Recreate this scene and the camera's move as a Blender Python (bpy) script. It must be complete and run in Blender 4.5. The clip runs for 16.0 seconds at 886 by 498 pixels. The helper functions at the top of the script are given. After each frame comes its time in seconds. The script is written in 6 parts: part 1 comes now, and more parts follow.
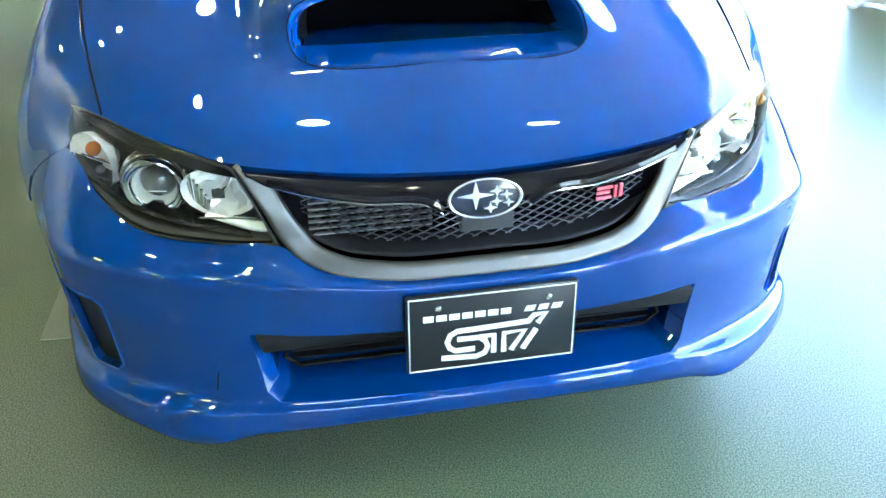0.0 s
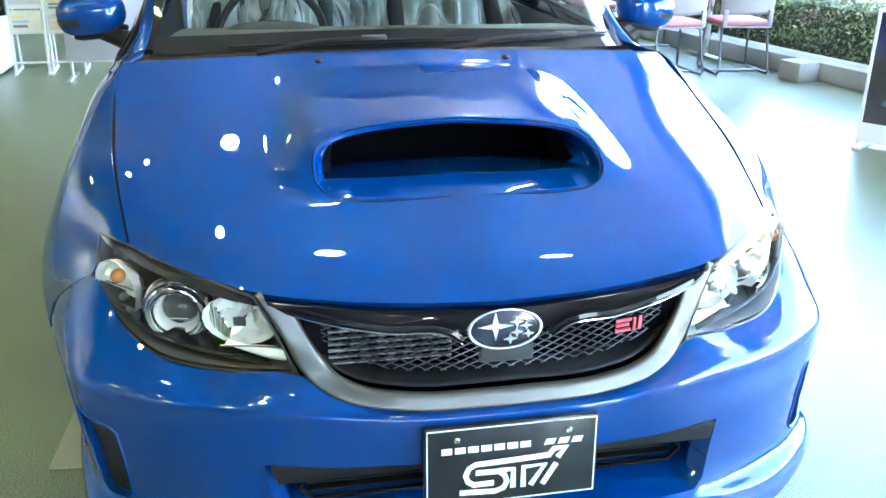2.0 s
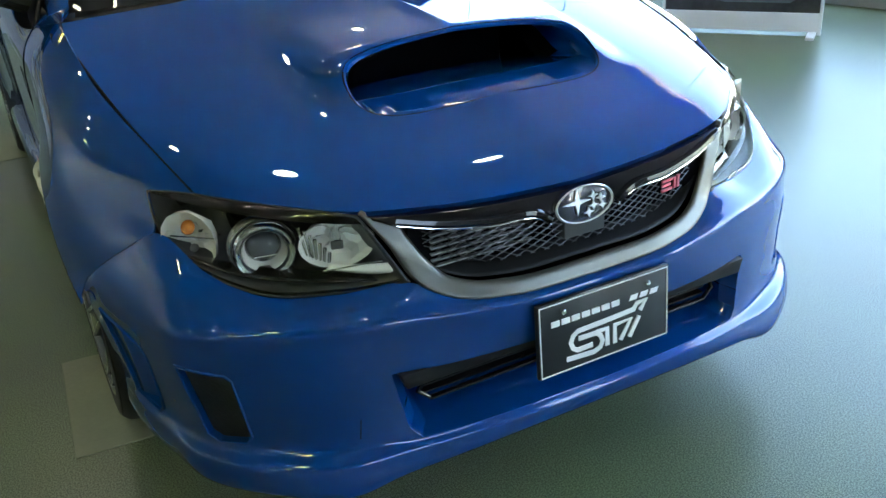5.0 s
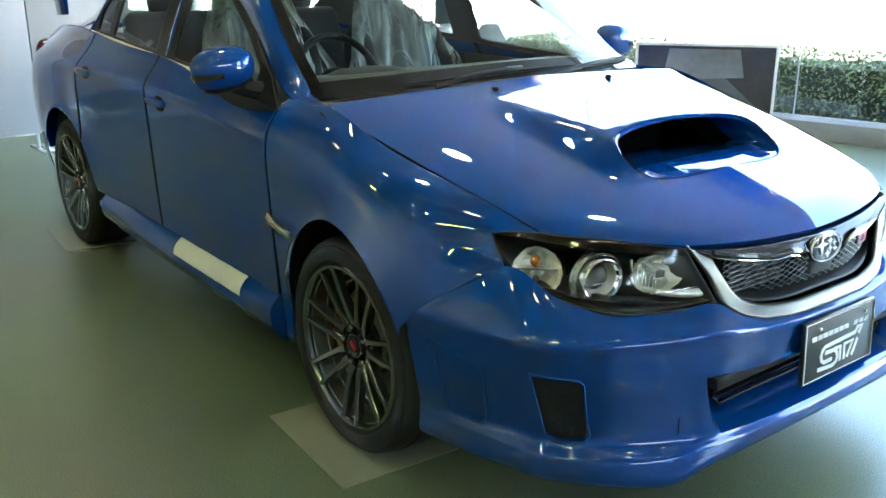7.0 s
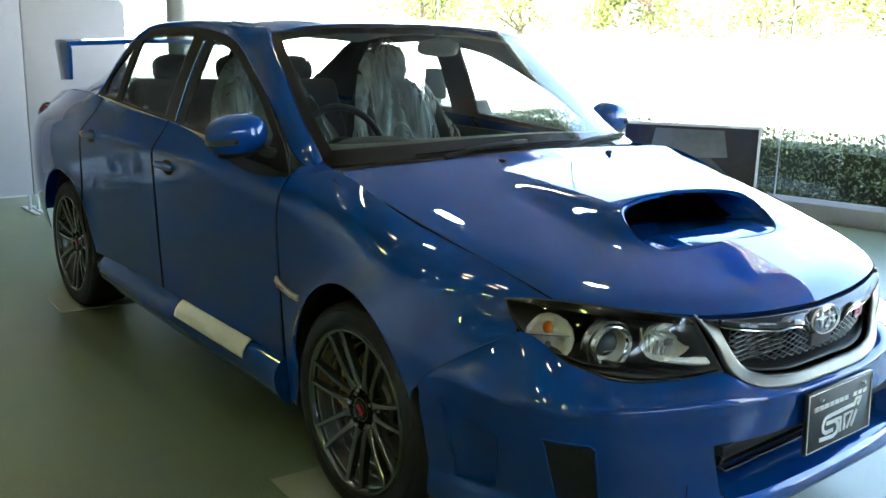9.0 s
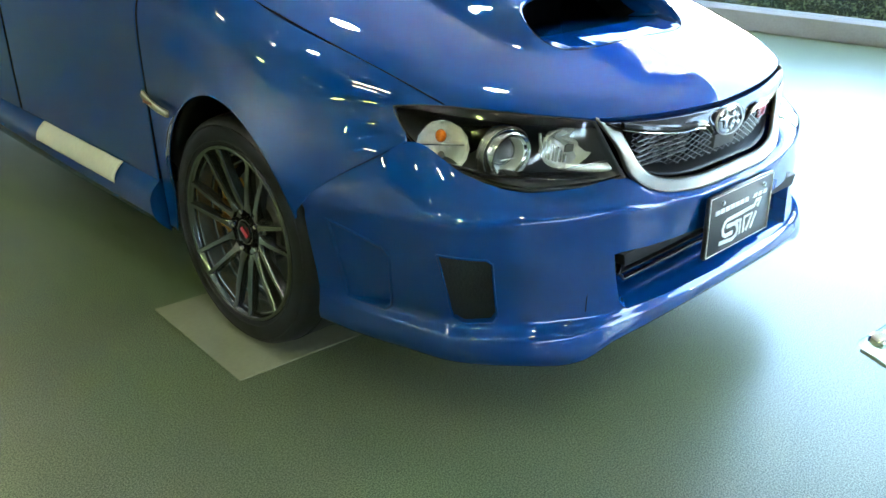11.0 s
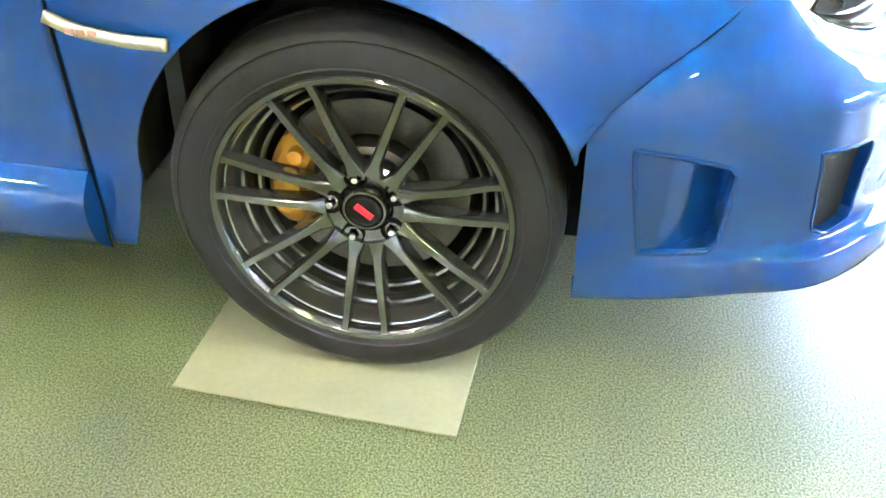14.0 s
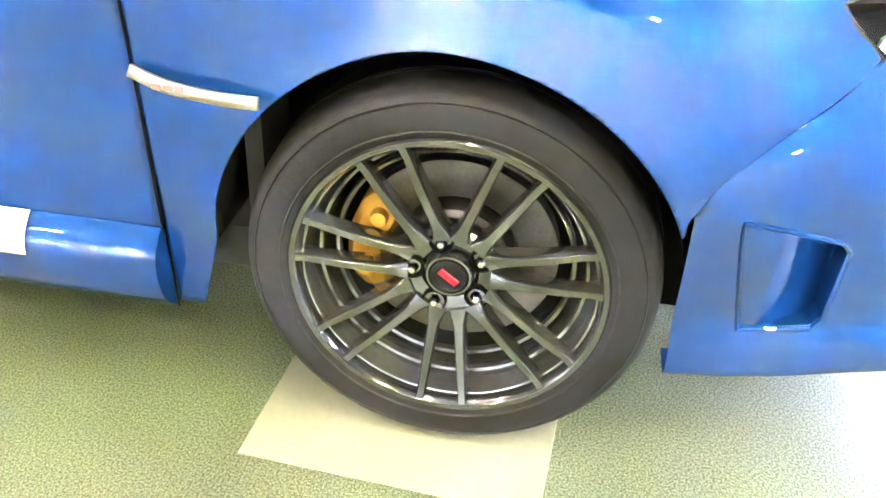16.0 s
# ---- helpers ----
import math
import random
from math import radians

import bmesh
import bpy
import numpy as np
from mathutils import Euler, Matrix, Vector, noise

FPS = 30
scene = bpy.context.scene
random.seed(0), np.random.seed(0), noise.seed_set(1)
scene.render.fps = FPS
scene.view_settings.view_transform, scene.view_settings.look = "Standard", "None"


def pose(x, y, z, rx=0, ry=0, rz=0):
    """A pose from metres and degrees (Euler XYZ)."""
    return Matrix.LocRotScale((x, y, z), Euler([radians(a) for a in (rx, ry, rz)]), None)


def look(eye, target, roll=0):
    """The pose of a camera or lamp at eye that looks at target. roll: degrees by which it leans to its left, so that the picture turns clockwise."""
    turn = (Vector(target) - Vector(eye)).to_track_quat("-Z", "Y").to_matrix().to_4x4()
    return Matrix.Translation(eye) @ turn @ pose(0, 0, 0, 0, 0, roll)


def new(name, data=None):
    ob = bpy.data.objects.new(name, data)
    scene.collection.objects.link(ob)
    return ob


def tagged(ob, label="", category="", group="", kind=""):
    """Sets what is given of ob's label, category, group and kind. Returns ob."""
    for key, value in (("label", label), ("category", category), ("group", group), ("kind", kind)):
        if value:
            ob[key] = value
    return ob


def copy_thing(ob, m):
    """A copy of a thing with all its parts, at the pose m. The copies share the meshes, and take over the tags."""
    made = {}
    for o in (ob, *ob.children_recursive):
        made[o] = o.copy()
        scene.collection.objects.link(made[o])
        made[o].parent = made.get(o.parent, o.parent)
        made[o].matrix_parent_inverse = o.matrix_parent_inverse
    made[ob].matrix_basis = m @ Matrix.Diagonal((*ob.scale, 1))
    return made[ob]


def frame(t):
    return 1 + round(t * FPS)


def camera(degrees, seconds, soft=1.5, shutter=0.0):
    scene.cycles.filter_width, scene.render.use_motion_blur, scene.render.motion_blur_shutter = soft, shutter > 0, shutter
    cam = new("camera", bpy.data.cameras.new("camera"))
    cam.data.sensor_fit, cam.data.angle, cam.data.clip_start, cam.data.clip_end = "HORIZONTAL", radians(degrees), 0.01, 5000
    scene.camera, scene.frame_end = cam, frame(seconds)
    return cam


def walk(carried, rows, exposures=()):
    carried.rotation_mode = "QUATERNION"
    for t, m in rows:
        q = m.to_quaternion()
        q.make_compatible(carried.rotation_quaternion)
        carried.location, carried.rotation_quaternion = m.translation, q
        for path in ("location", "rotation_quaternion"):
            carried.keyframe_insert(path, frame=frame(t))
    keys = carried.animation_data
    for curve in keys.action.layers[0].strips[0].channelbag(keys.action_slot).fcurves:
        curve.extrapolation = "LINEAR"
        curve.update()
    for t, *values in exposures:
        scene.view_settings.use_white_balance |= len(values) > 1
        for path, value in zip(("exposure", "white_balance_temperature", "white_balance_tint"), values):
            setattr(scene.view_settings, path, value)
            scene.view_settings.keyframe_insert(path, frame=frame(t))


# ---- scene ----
cam = camera(52.3, 16.0)
PATH = [
    (0, (-0.394, -2.323, 1.423), (-0.015, -0.614, 0.412), 0.5),
    (0.5, (-0.396, -2.323, 1.423), (-0.013, -0.611, 0.419), 0.6),
    (1, (-0.398, -2.32, 1.423), (-0.021, -0.591, 0.45), 0.8),
    (1.5, (-0.404, -2.319, 1.419), (-0.035, -0.545, 0.531), 0.9),
    (2, (-0.415, -2.33, 1.422), (-0.034, -0.494, 0.681), 0.8),
    (2.5, (-0.415, -2.34, 1.421), (-0.047, -0.478, 0.747), 0.7),
    (3, (-0.427, -2.351, 1.417), (-0.047, -0.463, 0.836), 0.7),
    (3.5, (-0.434, -2.369, 1.407), (-0.056, -0.468, 0.871), 1.0),
    (3.7, (-0.435, -2.379, 1.399), (-0.078, -0.485, 0.821), 1.9),
    (5.8, (-1.544, -2.154, 1.384), (-0.446, -0.76, 0.463), -2.4),
    (6, (-1.657, -2.142, 1.378), (-0.549, -0.705, 0.535), -0.3),
    (6.5, (-1.902, -2.12, 1.382), (-0.8, -0.626, 0.638), 0.1),
    (7, (-2.11, -2.068, 1.374), (-0.953, -0.551, 0.772), -0.1),
    (7.5, (-2.189, -2.049, 1.378), (-0.956, -0.561, 0.863), 0.8),
    (8, (-2.206, -2.047, 1.377), (-0.989, -0.521, 0.938), 0.8),
    (8.5, (-2.208, -2.048, 1.377), (-0.998, -0.52, 0.929), 1.2),
    (9, (-2.219, -2.056, 1.371), (-0.997, -0.537, 0.924), 1.5),
    (9.5, (-2.223, -2.061, 1.36), (-0.964, -0.592, 0.855), 2.0),
    (9.7, (-2.217, -2.061, 1.338), (-0.928, -0.636, 0.781), 2.8),
    (11.8, (-2.035, -1.645, 1.296), (-0.75, -0.403, 0.398), 1.5),
    (12, (-2.057, -1.519, 1.288), (-0.758, -0.294, 0.386), 2.9),
    (12.5, (-2.084, -1.15, 1.2), (-0.652, -0.154, 0.223), 1.6),
    (13, (-2.061, -0.785, 1.18), (-0.546, 0.055, 0.18), 1.4),
    (13.5, (-2.064, -0.486, 1.13), (-0.444, 0.044, 0.083), 3.0),
    (14, (-2.031, -0.29, 1.123), (-0.427, -0.07, -0.051), 1.6),
    (14.5, (-1.98, -0.184, 1.117), (-0.336, -0.059, -0.015), 2.0),
    (15, (-1.974, -0.174, 1.119), (-0.341, -0.091, -0.032), 2.6),
    (15.5, (-1.968, -0.166, 1.117), (-0.329, -0.048, -0.023), 2.3),
    (16, (-1.973, -0.166, 1.119), (-0.326, 0.094, 0.015), 2.3),
]
EXPOSURES = [(0, 5.72, 6300, 11), (1.5, 5.77, 6300, 11), (2.0, 5.82, 6300, 11), (3.5, 5.23, 6400, 12), (5.8, 4.33, 6650, 9), (6.1, 4.38, 6650, 9), (6.5, 4.78, 6750, 8), (7.5, 5.1, 6750, 8), (8.2, 4.75, 6750, 8), (8.6, 4.75, 6750, 8), (9.0, 4.42, 6750, 8), (9.5, 4.22, 6750, 8), (9.8, 4.42, 6800, 7), (11.8, 5.68, 6670, 6), (12.5, 5.93, 6670, 7), (13.0, 6.63, 6770, 20), (13.5, 6.97, 6750, 25), (14.0, 7.67, 6800, 29), (15.0, 8.02, 6900, 33), (15.6, 8.17, 6900, 35), (16.0, 8.47, 7050, 39)]
walk(cam, [(t, look(eye, target, roll)) for t, eye, target, roll in PATH], EXPOSURES)

# ---- daylight ----
SUN_EL, SUN_AZ = 48, 250
world = bpy.data.worlds.new("sky")
scene.world = world
world.use_nodes = True
wt = world.node_tree
sky = wt.nodes.new("ShaderNodeTexSky")
sky.sky_type, sky.sun_disc = "NISHITA", False
sky.sun_elevation, sky.sun_rotation = radians(SUN_EL), radians(SUN_AZ)
sky.dust_density = 3.0
wt.links.new(sky.outputs["Color"], wt.nodes["Background"].inputs["Color"])
wt.nodes["Background"].inputs["Strength"].default_value = 0.15
sun = new("sun", bpy.data.lights.new("sun", "SUN"))
sun.data.energy, sun.data.angle, sun.data.color = 5.0, radians(0.6), (1, .96, .90)
sun.matrix_basis = look((0, 0, 0), (-math.sin(radians(SUN_AZ)) * math.cos(radians(SUN_EL)), -math.cos(radians(SUN_AZ)) * math.cos(radians(SUN_EL)), -math.sin(radians(SUN_EL))))


def ceiling_lamp(name, x, y, size, watts, colour, size_y=0.0, z=4.185):
    """A lamp set into the ceiling that shines down."""
    d = bpy.data.lights.new(name, "AREA")
    d.shape, d.size, d.energy, d.color = ("RECTANGLE" if size_y else "DISK"), size, watts, colour
    if size_y:
        d.size_y = size_y
    ob = new(name, d)
    ob.matrix_basis = pose(x, y, z)
    return ob


WARM, COOL = (1, .97, .74), (.84, 1, .32)
DOWNLIGHTS = [(-.30, 1.53), (1.58, .70), (-1.15, 3.74), (1.50, 2.42), (-.88, 4.9), (1.74, 4.9)]
for x, y in DOWNLIGHTS:
    ceiling_lamp("downlight_lamp", x, y, .24, .42, WARM)
SPOTS = [(-1.55, 2.15), (-2.97, 3.6), (-2.35, 3.71), (-2.6, -.4), (-1.9, -.15), (-1.3, -2.3), (.0, -2.2), (-2.9, -2.6), (.4, -3.6), (-3.6, -1.4), (-5.6, .9), (-4.4, .1), (-3.8, 1.0), (2.4, 6.3)]
for x, y in SPOTS:
    ceiling_lamp("spot_lamp", x, y, .12, .10, WARM)
TUBES = [(-4.0, -3.4), (-6.0, -1.1), (-4.6, 4.0), (-4.0, 8.0), (-6.0, -4.0), (-2.5, -2.4), (0, 8.5)]
for x, y in TUBES:
    ceiling_lamp("tube_lamp", x, y, .16, .46, COOL, .42)

# ---- small tools ----
def hermite(pts):
    """A smooth curve through a few control points, as a function of 0 to 1."""
    p = np.array(pts, float)
    s = np.r_[0, np.cumsum(np.linalg.norm(np.diff(p, axis=0), axis=1))]
    s /= s[-1]
    m = np.gradient(p, s, axis=0) if len(p) > 2 else np.repeat([p[1] - p[0]], 2, 0)

    def at(u):
        u = np.clip(np.asarray(u, float), 0, 1)
        k = np.clip(np.searchsorted(s, u, side="right") - 1, 0, len(s) - 2)
        h = s[k + 1] - s[k]
        t = ((u - s[k]) / h)[..., None]
        h = h[..., None]
        return ((2 * t**3 - 3 * t**2 + 1) * p[k] + (t**3 - 2 * t**2 + t) * h * m[k]
                + (3 * t**2 - 2 * t**3) * p[k + 1] + (t**3 - t**2) * h * m[k + 1])
    return at


def along(xs, vs):
    """A smooth value over xs, as a function of x."""
    xs, vs = np.array(xs, float), np.array(vs, float)
    m = np.gradient(vs, xs)

    def at(x):
        x = np.clip(np.asarray(x, float), xs[0], xs[-1])
        k = np.clip(np.searchsorted(xs, x, side="right") - 1, 0, len(xs) - 2)
        h = xs[k + 1] - xs[k]
        t = (x - xs[k]) / h
        return ((2 * t**3 - 3 * t**2 + 1) * vs[k] + (t**3 - 2 * t**2 + t) * h * m[k]
                + (3 * t**2 - 2 * t**3) * vs[k + 1] + (t**3 - t**2) * h * m[k + 1])
    return at


def flow(xs, vs):
    """As along, with even curvature: a natural cubic spline."""
    xs, vs = np.array(xs, float), np.array(vs, float)
    vs = vs.reshape(len(xs), -1)
    n, h = len(xs), np.diff(xs)
    a, r = np.zeros((n, n)), np.zeros((n, vs.shape[1]))
    a[0, 0] = a[-1, -1] = 1
    for i in range(1, n - 1):
        a[i, i - 1:i + 2] = h[i - 1], 2 * (h[i - 1] + h[i]), h[i]
        r[i] = 6 * ((vs[i + 1] - vs[i]) / h[i] - (vs[i] - vs[i - 1]) / h[i - 1])
    m = np.linalg.solve(a, r)

    def at(x):
        x = np.clip(np.asarray(x, float), xs[0], xs[-1])
        k = np.clip(np.searchsorted(xs, x, side="right") - 1, 0, n - 2)
        p, q, w = (xs[k + 1] - x)[..., None], (x - xs[k])[..., None], h[k][..., None]
        out = (m[k] * p**3 + m[k + 1] * q**3) / (6 * w) + (vs[k] / w - m[k] * w / 6) * p + (vs[k + 1] / w - m[k + 1] * w / 6) * q
        return out if out.shape[-1] > 1 else out[..., 0]
    return at


def flowing(pts):
    """As hermite, with even curvature."""
    p = np.array(pts, float)
    s = np.r_[0, np.cumsum(np.linalg.norm(np.diff(p, axis=0), axis=1))]
    return flow(s / s[-1], p)


def loft(curves, nu, nv, knots=None):
    """Rows of curves, each a function of 0 to 1, joined smoothly across."""
    u = np.linspace(0, 1, nu)
    rows = np.array([c(u) for c in curves])
    k = np.array(knots if knots is not None else np.linspace(0, 1, len(curves)), float)
    out = np.empty((nv, nu, 3))
    v = np.linspace(0, 1, nv)
    for i in range(nu):
        for a in range(3):
            out[:, i, a] = along(k, rows[:, i, a])(v) if len(k) > 2 else np.interp(v, k, rows[:, i, a])
    return out


def coons(front, back, centre, side, nu, nv):
    u, v = np.linspace(0, 1, nu), np.linspace(0, 1, nv)
    f, b, c, s = front(u)[None], back(u)[None], centre(v)[:, None], side(v)[:, None]
    U, V = u[None, :, None], v[:, None, None]
    return ((1 - V) * f + V * b + (1 - U) * c + U * s
            - ((1 - U) * (1 - V) * f[:, :1] + U * (1 - V) * f[:, -1:] + (1 - U) * V * b[:, :1] + U * V * b[:, -1:]))


def both(g):
    """A half grid whose first column lies on the middle line, with its mirror image."""
    m = g[:, :0:-1].copy()
    m[..., 0] *= -1
    return np.concatenate([m, g], 1)


def poly_sdf(poly):
    """Signed distance to a closed outline in the plane, negative inside."""
    p = np.array(poly, float)
    q = np.roll(p, -1, 0)

    def at(x, y):
        x, y = np.asarray(x, float), np.asarray(y, float)
        d, inside = np.full(x.shape, 1e9), np.zeros(x.shape, bool)
        for (ax, ay), (bx, by) in zip(p, q):
            ex, ey = bx - ax, by - ay
            t = np.clip(((x - ax) * ex + (y - ay) * ey) / (ex * ex + ey * ey), 0, 1)
            d = np.minimum(d, np.hypot(x - ax - t * ex, y - ay - t * ey))
            cross = ((ay > y) != (by > y)) & (x < (bx - ax) * (y - ay) / (by - ay + 1e-12) + ax)
            inside ^= cross
        return np.where(inside, -d, d)
    return at


def sheet(g, cut=None, flip=False):
    """A mesh from a grid. cut: a signed distance of the points; what lies under zero is cut away along a clean edge."""
    g = np.array(g, float)
    nv, nu, _ = g.shape
    alive = np.ones((nv - 1, nu - 1), bool)
    if cut is not None:
        d = cut(g)
        gone = d < 0
        alive = ~(gone[:-1, :-1] & gone[1:, :-1] & gone[:-1, 1:] & gone[1:, 1:])
        moved = g.copy()
        for j, i in zip(*np.nonzero(gone)):
            best = None
            for dj, di in ((0, 1), (0, -1), (1, 0), (-1, 0), (1, 1), (1, -1), (-1, 1), (-1, -1)):
                a, b = j + dj, i + di
                if 0 <= a < nv and 0 <= b < nu and not gone[a, b]:
                    t = d[j, i] / (d[j, i] - d[a, b])
                    far = t * np.linalg.norm(g[a, b] - g[j, i])
                    if best is None or far < best[0]:
                        best = (far, g[j, i] + t * (g[a, b] - g[j, i]))
            if best:
                moved[j, i] = best[1]
        g = moved
    bm = bmesh.new()
    vs = {}

    def vert(j, i):
        if (j, i) not in vs:
            vs[j, i] = bm.verts.new(g[j, i])
        return vs[j, i]
    for j, i in zip(*np.nonzero(alive)):
        q = [vert(j, i), vert(j, i + 1), vert(j + 1, i + 1), vert(j + 1, i)]
        bm.faces.new(q[::-1] if flip else q)
    bmesh.ops.remove_doubles(bm, verts=bm.verts, dist=1e-5)
    return bm


def outward(bm, centre):
    """Turn all faces of an open sheet away from a point."""
    c = Vector(centre)
    bm.normal_update()
    s = sum((f.calc_center_median() - c).dot(f.normal) * f.calc_area() for f in bm.faces)
    if s < 0:
        bmesh.ops.reverse_faces(bm, faces=bm.faces)
    return bm


def recess(bm, test, steps):
    """Draw the open edges whose ends pass the test inwards, step by step; each step moves the new edge."""
    edges = [e for e in bm.edges if e.is_boundary and all(test(v.co) for v in e.verts)]
    for step in steps:
        new_geom = bmesh.ops.extrude_edge_only(bm, edges=edges)["geom"]
        vs = [v for v in new_geom if isinstance(v, bmesh.types.BMVert)]
        mid = sum((v.co for v in vs), Vector()) / max(1, len(vs))
        for v in vs:
            step(v, mid)
        edges = [e for e in new_geom if isinstance(e, bmesh.types.BMEdge)]
    return bm


def mirrored(bm):
    other = bm.copy()
    bmesh.ops.scale(other, vec=(-1, 1, 1), verts=other.verts)
    bmesh.ops.reverse_faces(other, faces=other.faces)
    return other


def joined(*bms):
    out = bmesh.new()
    for b in bms:
        me = bpy.data.meshes.new("tmp")
        b.to_mesh(me)
        out.from_mesh(me)
        bpy.data.meshes.remove(me)
        b.free()
    return out


def mesh_of(name, bm, material, angle=32):
    me = bpy.data.meshes.new(name)
    bm.to_mesh(me)
    bm.free()
    for m in material if isinstance(material, (list, tuple)) else [material]:
        me.materials.append(m)
    me.shade_smooth()
    me.set_sharp_from_angle(angle=radians(angle))
    return me


def part(name, bm, material, parent=None, label="", thick=0.0, angle=32, at=None):
    ob = new(name, mesh_of(name, bm, material, angle) if isinstance(bm, bmesh.types.BMesh) else bm)
    if at is not None:
        ob.matrix_basis = at
    if parent is not None:
        ob.parent = parent
    if label:
        tagged(ob, label)
    if thick:
        m = ob.modifiers.new("skin", "SOLIDIFY")
        m.thickness, m.offset = thick, -1
    return ob


def thing(name, label, category, at=None, group="", kind=""):
    ob = new(name)
    ob.empty_display_size = 0.05
    if at is not None:
        ob.matrix_basis = at
    return tagged(ob, label, category, group, kind)


def box(x0, x1, y0, y1, z0, z1, bevel=0.0, seg=2):
    bm = bmesh.new()
    bmesh.ops.create_cube(bm, size=1)
    bmesh.ops.transform(bm, matrix=Matrix.Translation(((x0 + x1) / 2, (y0 + y1) / 2, (z0 + z1) / 2))
                        @ Matrix.Diagonal((abs(x1 - x0), abs(y1 - y0), abs(z1 - z0), 1)), verts=bm.verts)
    if bevel:
        bmesh.ops.bevel(bm, geom=list(bm.edges), offset=bevel, segments=seg, affect="EDGES", profile=0.5)
    return bm


def turned(bm, m):
    bmesh.ops.transform(bm, matrix=m, verts=bm.verts)
    return bm


def lathe(profile, axis="x", n=64, close=False):
    """Turn (radius, height) pairs round an axis."""
    bm = bmesh.new()
    rings = []
    for r, h in profile:
        ring = []
        for k in range(n):
            a = 2 * math.pi * k / n
            c, s = r * math.cos(a), r * math.sin(a)
            ring.append(bm.verts.new({"x": (h, c, s), "y": (s, h, c), "z": (c, s, h)}[axis]))
        rings.append(ring)
    pairs = list(zip(rings, rings[1:])) + ([(rings[-1], rings[0])] if close else [])
    for a, b in pairs:
        for k in range(n):
            bm.faces.new((a[k], a[(k + 1) % n], b[(k + 1) % n], b[k]))
    bmesh.ops.recalc_face_normals(bm, faces=bm.faces)
    return bm


def tube(points, r, n=8, caps=True, flat=1.0):
    """A rod of round section along points."""
    p = [Vector(q) for q in points]
    bm = bmesh.new()
    rings, side = [], None
    for i, q in enumerate(p):
        d = (p[min(i + 1, len(p) - 1)] - p[max(i - 1, 0)]).normalized()
        if side is None:
            side = d.orthogonal().normalized()
        side = (side - d * side.dot(d)).normalized()
        up = d.cross(side)
        rr = r[i] if isinstance(r, (list, tuple)) else r
        rings.append([bm.verts.new(q + (side * math.cos(2 * math.pi * k / n) + up * math.sin(2 * math.pi * k / n) * flat) * rr) for k in range(n)])
    for a, b in zip(rings, rings[1:]):
        for k in range(n):
            bm.faces.new((a[k], a[(k + 1) % n], b[(k + 1) % n], b[k]))
    if caps:
        bm.faces.new(rings[0][::-1]), bm.faces.new(rings[-1])
    bmesh.ops.recalc_face_normals(bm, faces=bm.faces)
    return bm


def blob(rx, ry, rz, power=2.0, nu=32, nv=18):
    """A rounded box or egg."""
    bm = bmesh.new()
    bmesh.ops.create_uvsphere(bm, u_segments=nu, v_segments=nv, radius=1)
    for v in bm.verts:
        n = (abs(v.co.x) ** power + abs(v.co.y) ** power + abs(v.co.z) ** power) ** (1 / power)
        v.co = Vector((v.co.x / n * rx, v.co.y / n * ry, v.co.z / n * rz))
    return bm


def prism(outline, depth, bevel=0.0):
    """A flat outline in x and z, drawn out along y."""
    bm = bmesh.new()
    f = bm.faces.new([bm.verts.new((x, 0, z)) for x, z in outline])
    out = bmesh.ops.extrude_face_region(bm, geom=[f])["geom"]
    bmesh.ops.translate(bm, vec=(0, depth, 0), verts=[v for v in out if isinstance(v, bmesh.types.BMVert)])
    bmesh.ops.recalc_face_normals(bm, faces=bm.faces)
    if bevel:
        bmesh.ops.bevel(bm, geom=list(bm.edges), offset=bevel, segments=2, affect="EDGES", profile=0.5)
    return bm


def ribbon(curve, n, away, width, lift=0.0):
    """A narrow strip along a curve; away(point) gives its outward direction."""
    pts = curve(np.linspace(0, 1, n))
    bm = bmesh.new()
    rows = []
    for i, q in enumerate(pts):
        d = Vector(pts[min(i + 1, n - 1)] - pts[max(i - 1, 0)]).normalized()
        o = Vector(away(q)).normalized()
        s = d.cross(o).normalized() * width / 2
        q = Vector(q) + o * lift
        rows.append((bm.verts.new(q - s), bm.verts.new(q + s)))
    for a, b in zip(rows, rows[1:]):
        bm.faces.new((a[0], a[1], b[1], b[0]))
    return bm

